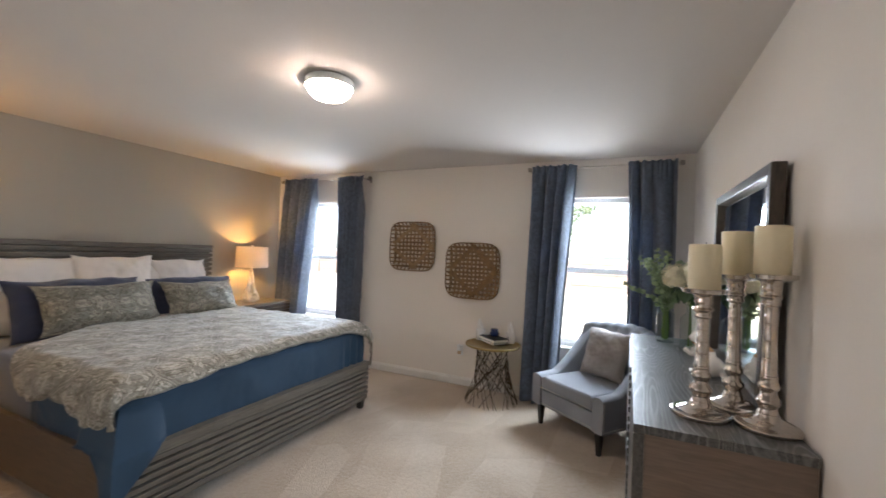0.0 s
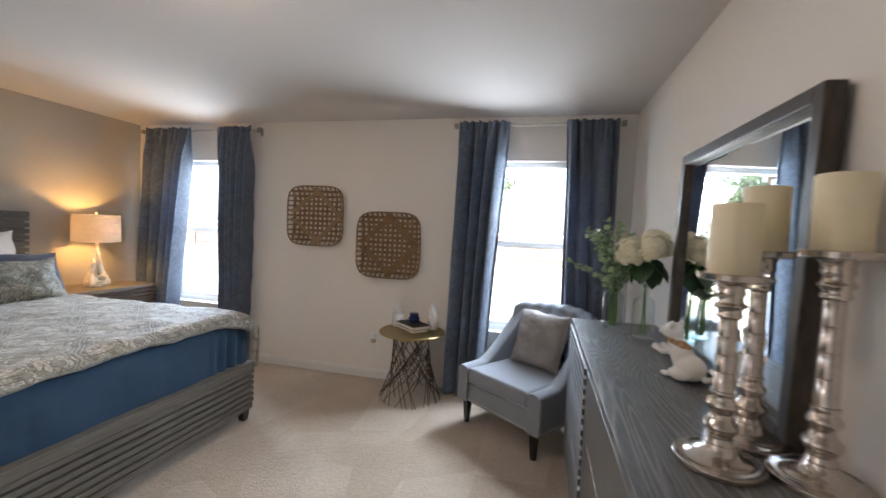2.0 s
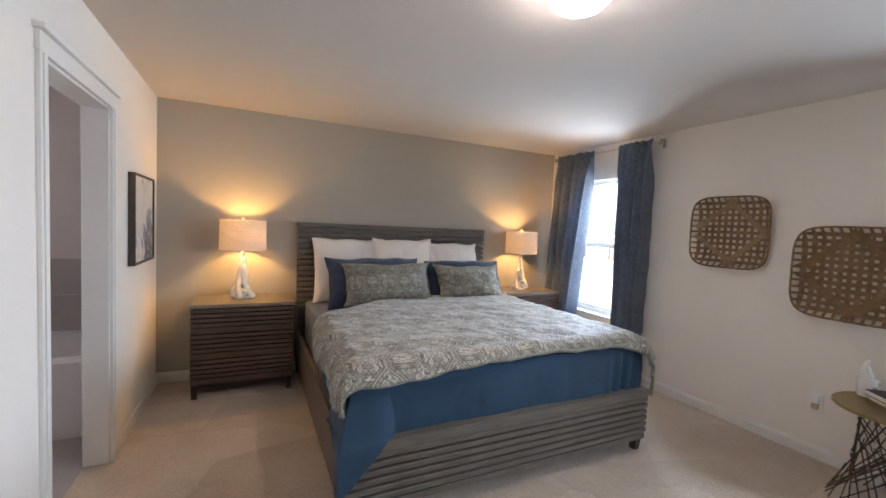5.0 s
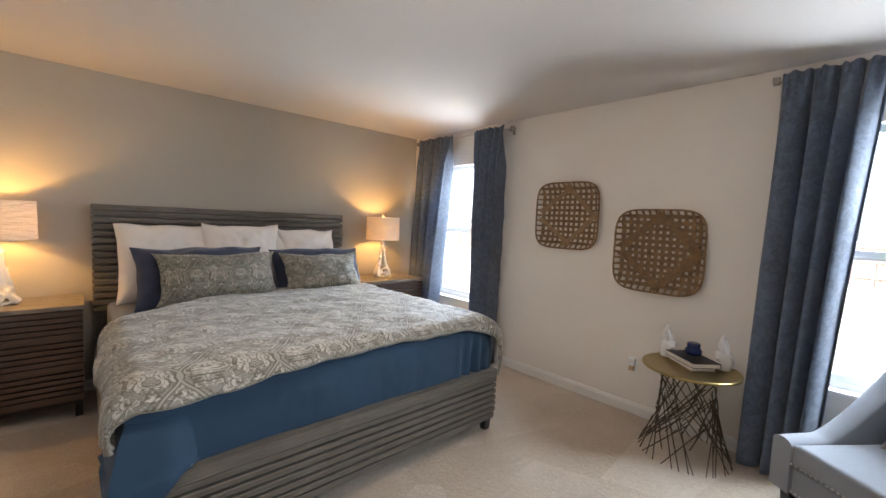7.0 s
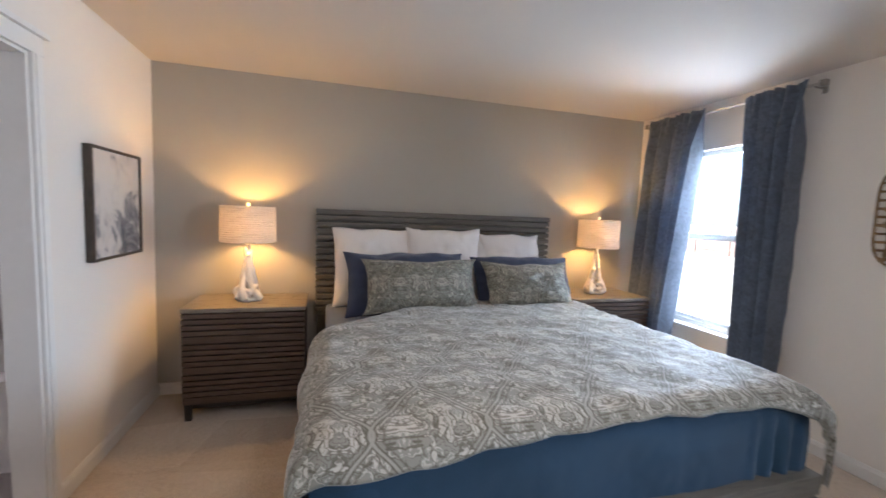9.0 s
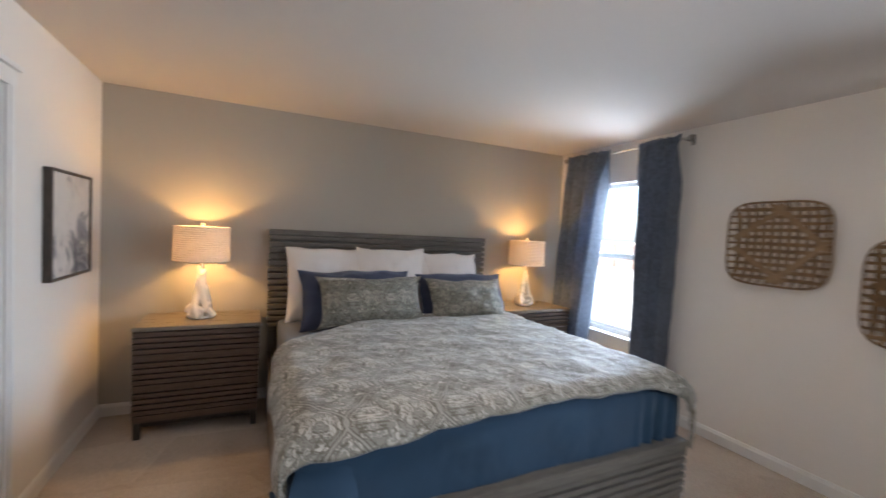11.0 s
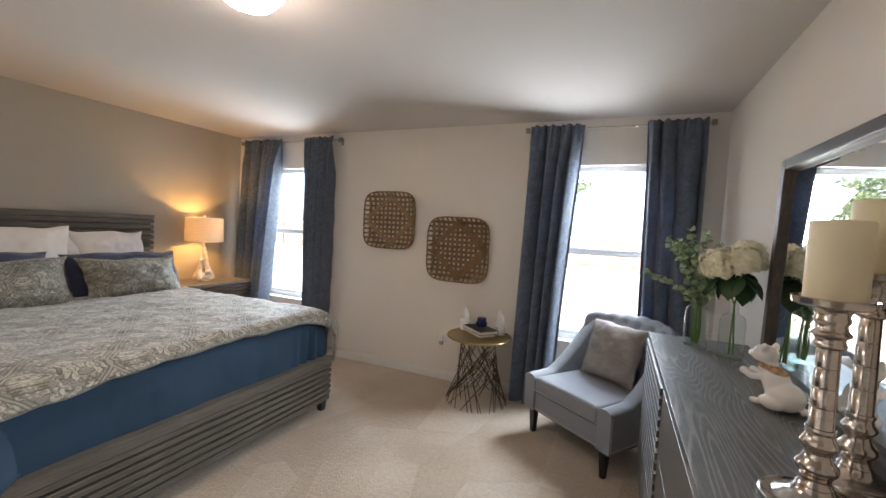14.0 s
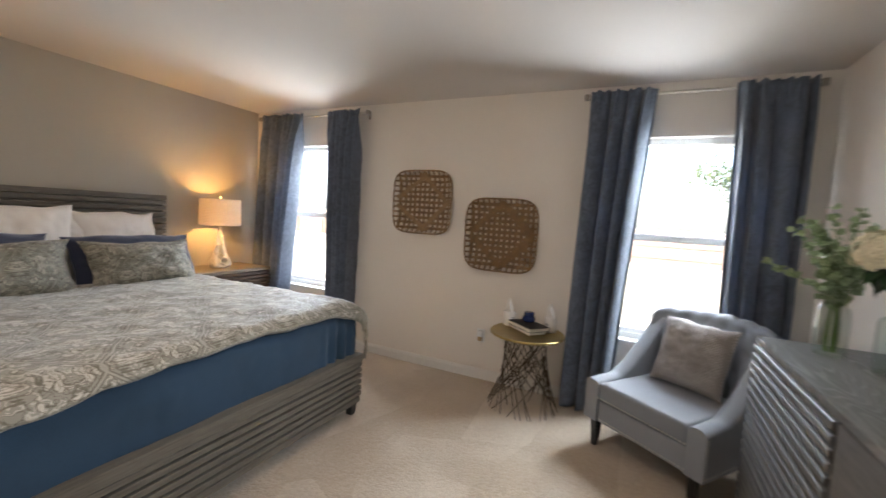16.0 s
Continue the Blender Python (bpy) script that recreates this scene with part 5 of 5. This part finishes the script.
# ---------------------------------------------------------------- side table
def side_table():
    rnd = random.Random(12)
    t = thing("side_table", pose(-1.08, 4.335, 0), "round antique gold side table on a thicket of bronze rods", "side table")
    part("tabletop", lathe([(0.0, 0.550), (0.265, 0.550), (0.274, 0.554), (0.275, 0.566), (0.271, 0.570), (0.262, 0.568), (0.0, 0.567)], 64), M["gold"], t, "hammered gold round top", smooth=True)
    part("top_ring", tube([(0.165 * math.cos(math.tau * k / 40), 0.165 * math.sin(math.tau * k / 40), 0.545) for k in range(41)], 0.005, 6), M["bronze"], t, smooth=True)

    def radius(z):
        return 0.150 + 0.02 * (z / 0.55) + 0.115 * max(0.0, 1 - z / 0.36) ** 1.7
    for k in range(72):
        if k < 36:
            z0, z1 = 0.004, rnd.uniform(0.25, 0.548)
        else:
            z0 = rnd.uniform(0.03, 0.38)
            z1 = min(0.548, z0 + rnd.uniform(0.12, 0.26))
        a0 = math.tau * (k % 36) / 36 + rnd.uniform(-0.1, 0.1)
        a1 = a0 + rnd.choice((-1, 1)) * rnd.uniform(0.8, 2.1) * (z1 - z0) / 0.4
        r0, r1 = radius(z0), radius(z1)
        part("rod", tube([(r0 * math.cos(a0), r0 * math.sin(a0), z0), (r1 * math.cos(a1), r1 * math.sin(a1), z1)], rnd.uniform(0.0030, 0.0042), 5), M["bronze"], t)


side_table()


def mug(x, y, turn, label):
    m = thing("mug", pose(x, y, 0.5685, 0, 0, turn), label, "mug", "white mugs")
    part("cup", lathe([(0.0, 0.0), (0.041, 0.0), (0.044, 0.004), (0.045, 0.108), (0.043, 0.110), (0.041, 0.107), (0.040, 0.01), (0.0, 0.008)], 28), M["ceramic"], m, smooth=True)
    part("handle", tube([(0.042, 0, 0.090), (0.066, 0, 0.088), (0.077, 0, 0.064), (0.068, 0, 0.036), (0.042, 0, 0.022)], 0.0055, 8), M["ceramic"], m, smooth=True)
    bar = boxes((-0.016, 0.016, -0.0465, -0.0445, 0.064, 0.067), (-0.012, 0.012, -0.0465, -0.0445, 0.056, 0.059))
    part("lettering", bar, M["text"], m, "small dark lettering")

    def napkin(u, v):
        a = u * 2 - 1
        wd = 0.036 * math.sin(math.pi * (0.15 + 0.82 * v)) * (0.7 + 0.3 * v)
        return Vector((a * wd + 0.006 * math.sin(6 * v), 0.012 * a * a - 0.008 * math.sin(5 * a + 3 * v), 0.06 + 0.150 * v))
    s = solo("napkin", sheet(10, 14, napkin), M["tissue"], pose(x, y, 0.5685, 0, 0, 25), "white folded tissue tucked in a mug", "napkin", "tissues", smooth=True)
    thicken(s, 0.006, 0)


mug(-1.258, 4.455, 60, "white mug with small lettering beside the books")
mug(-0.935, 4.455, -25, "white mug with small lettering and a handle")


def book(m, w, d, h, cover, label):
    b = thing("book", m, label, "book", "stacked books")
    part("page_block", box(-w / 2 + 0.002, w / 2 - 0.002, -d / 2 + 0.002, d / 2 - 0.004, 0.003, h - 0.003), M["paper"], b)
    part("cover", boxes((-w / 2, w / 2, -d / 2, d / 2, 0.0, 0.003), (-w / 2, w / 2, -d / 2, d / 2, h - 0.003, h), (-w / 2, w / 2, d / 2 - 0.003, d / 2, 0.003, h - 0.003)), cover, b)


book(pose(-1.088, 4.375, 0.5685, 0, 0, -41), 0.245, 0.15, 0.026, M["tan_cover"], "closed tan hardback under another book")
book(pose(-1.083, 4.37, 0.5955, 0, 0, -39), 0.275, 0.178, 0.030, M["black_cover"], "closed hardback with a black cover and pale pages")
jar = thing("jar", pose(-1.095, 4.425, 0.6262), "small cobalt blue lidded ceramic jar on books", "jar")
part("body", lathe([(0.0, 0.0), (0.036, 0.0), (0.048, 0.012), (0.050, 0.030), (0.040, 0.046), (0.033, 0.05), (0.0, 0.05)], 28), M["blue_glass"], jar, smooth=True)
part("lid", lathe([(0.0, 0.0505), (0.038, 0.0505), (0.039, 0.070), (0.034, 0.076), (0.0, 0.077)], 28), M["blue_glass"], jar, smooth=True)

# ---------------------------------------------------------------- wall outlet with a plugged-in freshener
out = thing("wall_outlet", pose(-1.545, YW - 0.001, 0.385), "white wall outlet plate", "outlet")
part("plate", box(-0.036, 0.036, -0.006, 0.0, -0.058, 0.058, 0.003), M["vinyl"], out)
part("socket", boxes((-0.016, 0.016, -0.0075, -0.006, 0.008, 0.034), (-0.016, 0.016, -0.0075, -0.006, -0.034, -0.008)), M["trim"], out)
fr = thing("air_freshener", pose(-1.545, YW - 0.0085, 0.385), "white plug-in air freshener with amber oil", "air freshener")
part("housing", box(-0.022, 0.022, -0.036, 0.0, -0.005, 0.05, 0.008), M["vinyl"], fr)
part("oil_bottle", box(-0.018, 0.018, -0.034, -0.004, -0.042, -0.005, 0.006), M["amber"], fr, "amber oil bottle")

# ---------------------------------------------------------------- yard
plain("ground", sheet(40, 40, lambda u, v: Vector((-600 + 1200 * u, -600 + 1200 * v, -0.56))), M["grass"], "sunlit dry lawn behind the house", "ground")


def fence():
    f = thing("fence", pose(0, 26, -0.56), "weathered cedar privacy fence along the yard", "fence")
    rnd = random.Random(2)
    bm = bmesh.new()
    for i in range(330):
        x = -30 + 0.15 * i
        h = 1.82 + rnd.uniform(-0.015, 0.015)
        box(x + 0.004, x + 0.146, -0.01 + rnd.uniform(-0.004, 0.004), 0.012, 0.03, h, into=bm)
    boards = part("boards", bm, M["fence"], f)
    tagged(boards, kind="stuff")
    for i in range(21):
        part("post", box(-30 + 2.45 * i - 0.05, -30 + 2.45 * i + 0.05, -0.115, -0.015, 0.0, 1.86, 0.008), M["fence"], f)
    for z in (0.35, 1.0, 1.62):
        part("rail", box(-30, 19.5, -0.055, -0.012, z, z + 0.09), M["fence"], f)


fence()


def tree(x, y, h, seed, label):
    rnd = random.Random(seed)
    t = thing("tree", pose(x, y, -0.56), label, "tree", "yard trees")
    tips = []
    bm = bmesh.new()
    tube([(0, 0, -0.05), (0.1, 0.05, h * 0.2), (0.0, 0.15, h * 0.42), (0.1, 0.1, h * 0.8)], h * 0.028, 10, bm, h * 0.008)
    for k in range(13):
        a, z0 = rnd.uniform(0, math.tau), h * rnd.uniform(0.24, 0.7)
        ln = h * rnd.uniform(0.2, 0.36)
        e = (ln * math.cos(a), ln * math.sin(a), z0 + h * rnd.uniform(0.08, 0.25))
        tube([(0.05, 0.1, z0), (e[0] * 0.5, e[1] * 0.5, z0 + (e[2] - z0) * 0.4), e], h * 0.009, 6, bm, h * 0.002)
        tips += [Vector((0, 0, z0)).lerp(Vector(e), q) for q in (0.45, 0.7, 0.9, 1.05)]
    part("trunk", bm, M["bark"], t, smooth=True)
    verts, faces = [], []
    for c in tips + [Vector((0, 0, h * 0.86)), Vector((0.2, 0.1, h * 0.75))]:
        for k in range(150):
            d = Vector((rnd.gauss(0, 1), rnd.gauss(0, 1), rnd.gauss(0, 0.8))) * h * 0.052
            n1 = Vector((rnd.uniform(-1, 1), rnd.uniform(-1, 1), rnd.uniform(-1, 1))).normalized()
            n2 = n1.orthogonal().normalized()
            s = h * rnd.uniform(0.008, 0.015)
            b = len(verts)
            verts += [c + d - n1 * s, c + d + n2 * s * 0.6, c + d + n1 * s, c + d - n2 * s * 0.6]
            faces.append((b, b + 1, b + 2, b + 3))
    me = bpy.data.meshes.new("crown")
    me.from_pydata(verts, [], faces)
    me.materials.append(M["foliage"])
    ob = new("crown", me)
    ob.parent = t


tree(-5.5, 31, 9.5, 3, "leafy green tree beyond the fence")
tree(6.5, 33, 11.0, 5, "tall leafy tree beyond the fence")
tree(-13.0, 32, 10.0, 7, "broad green tree beyond the fence")
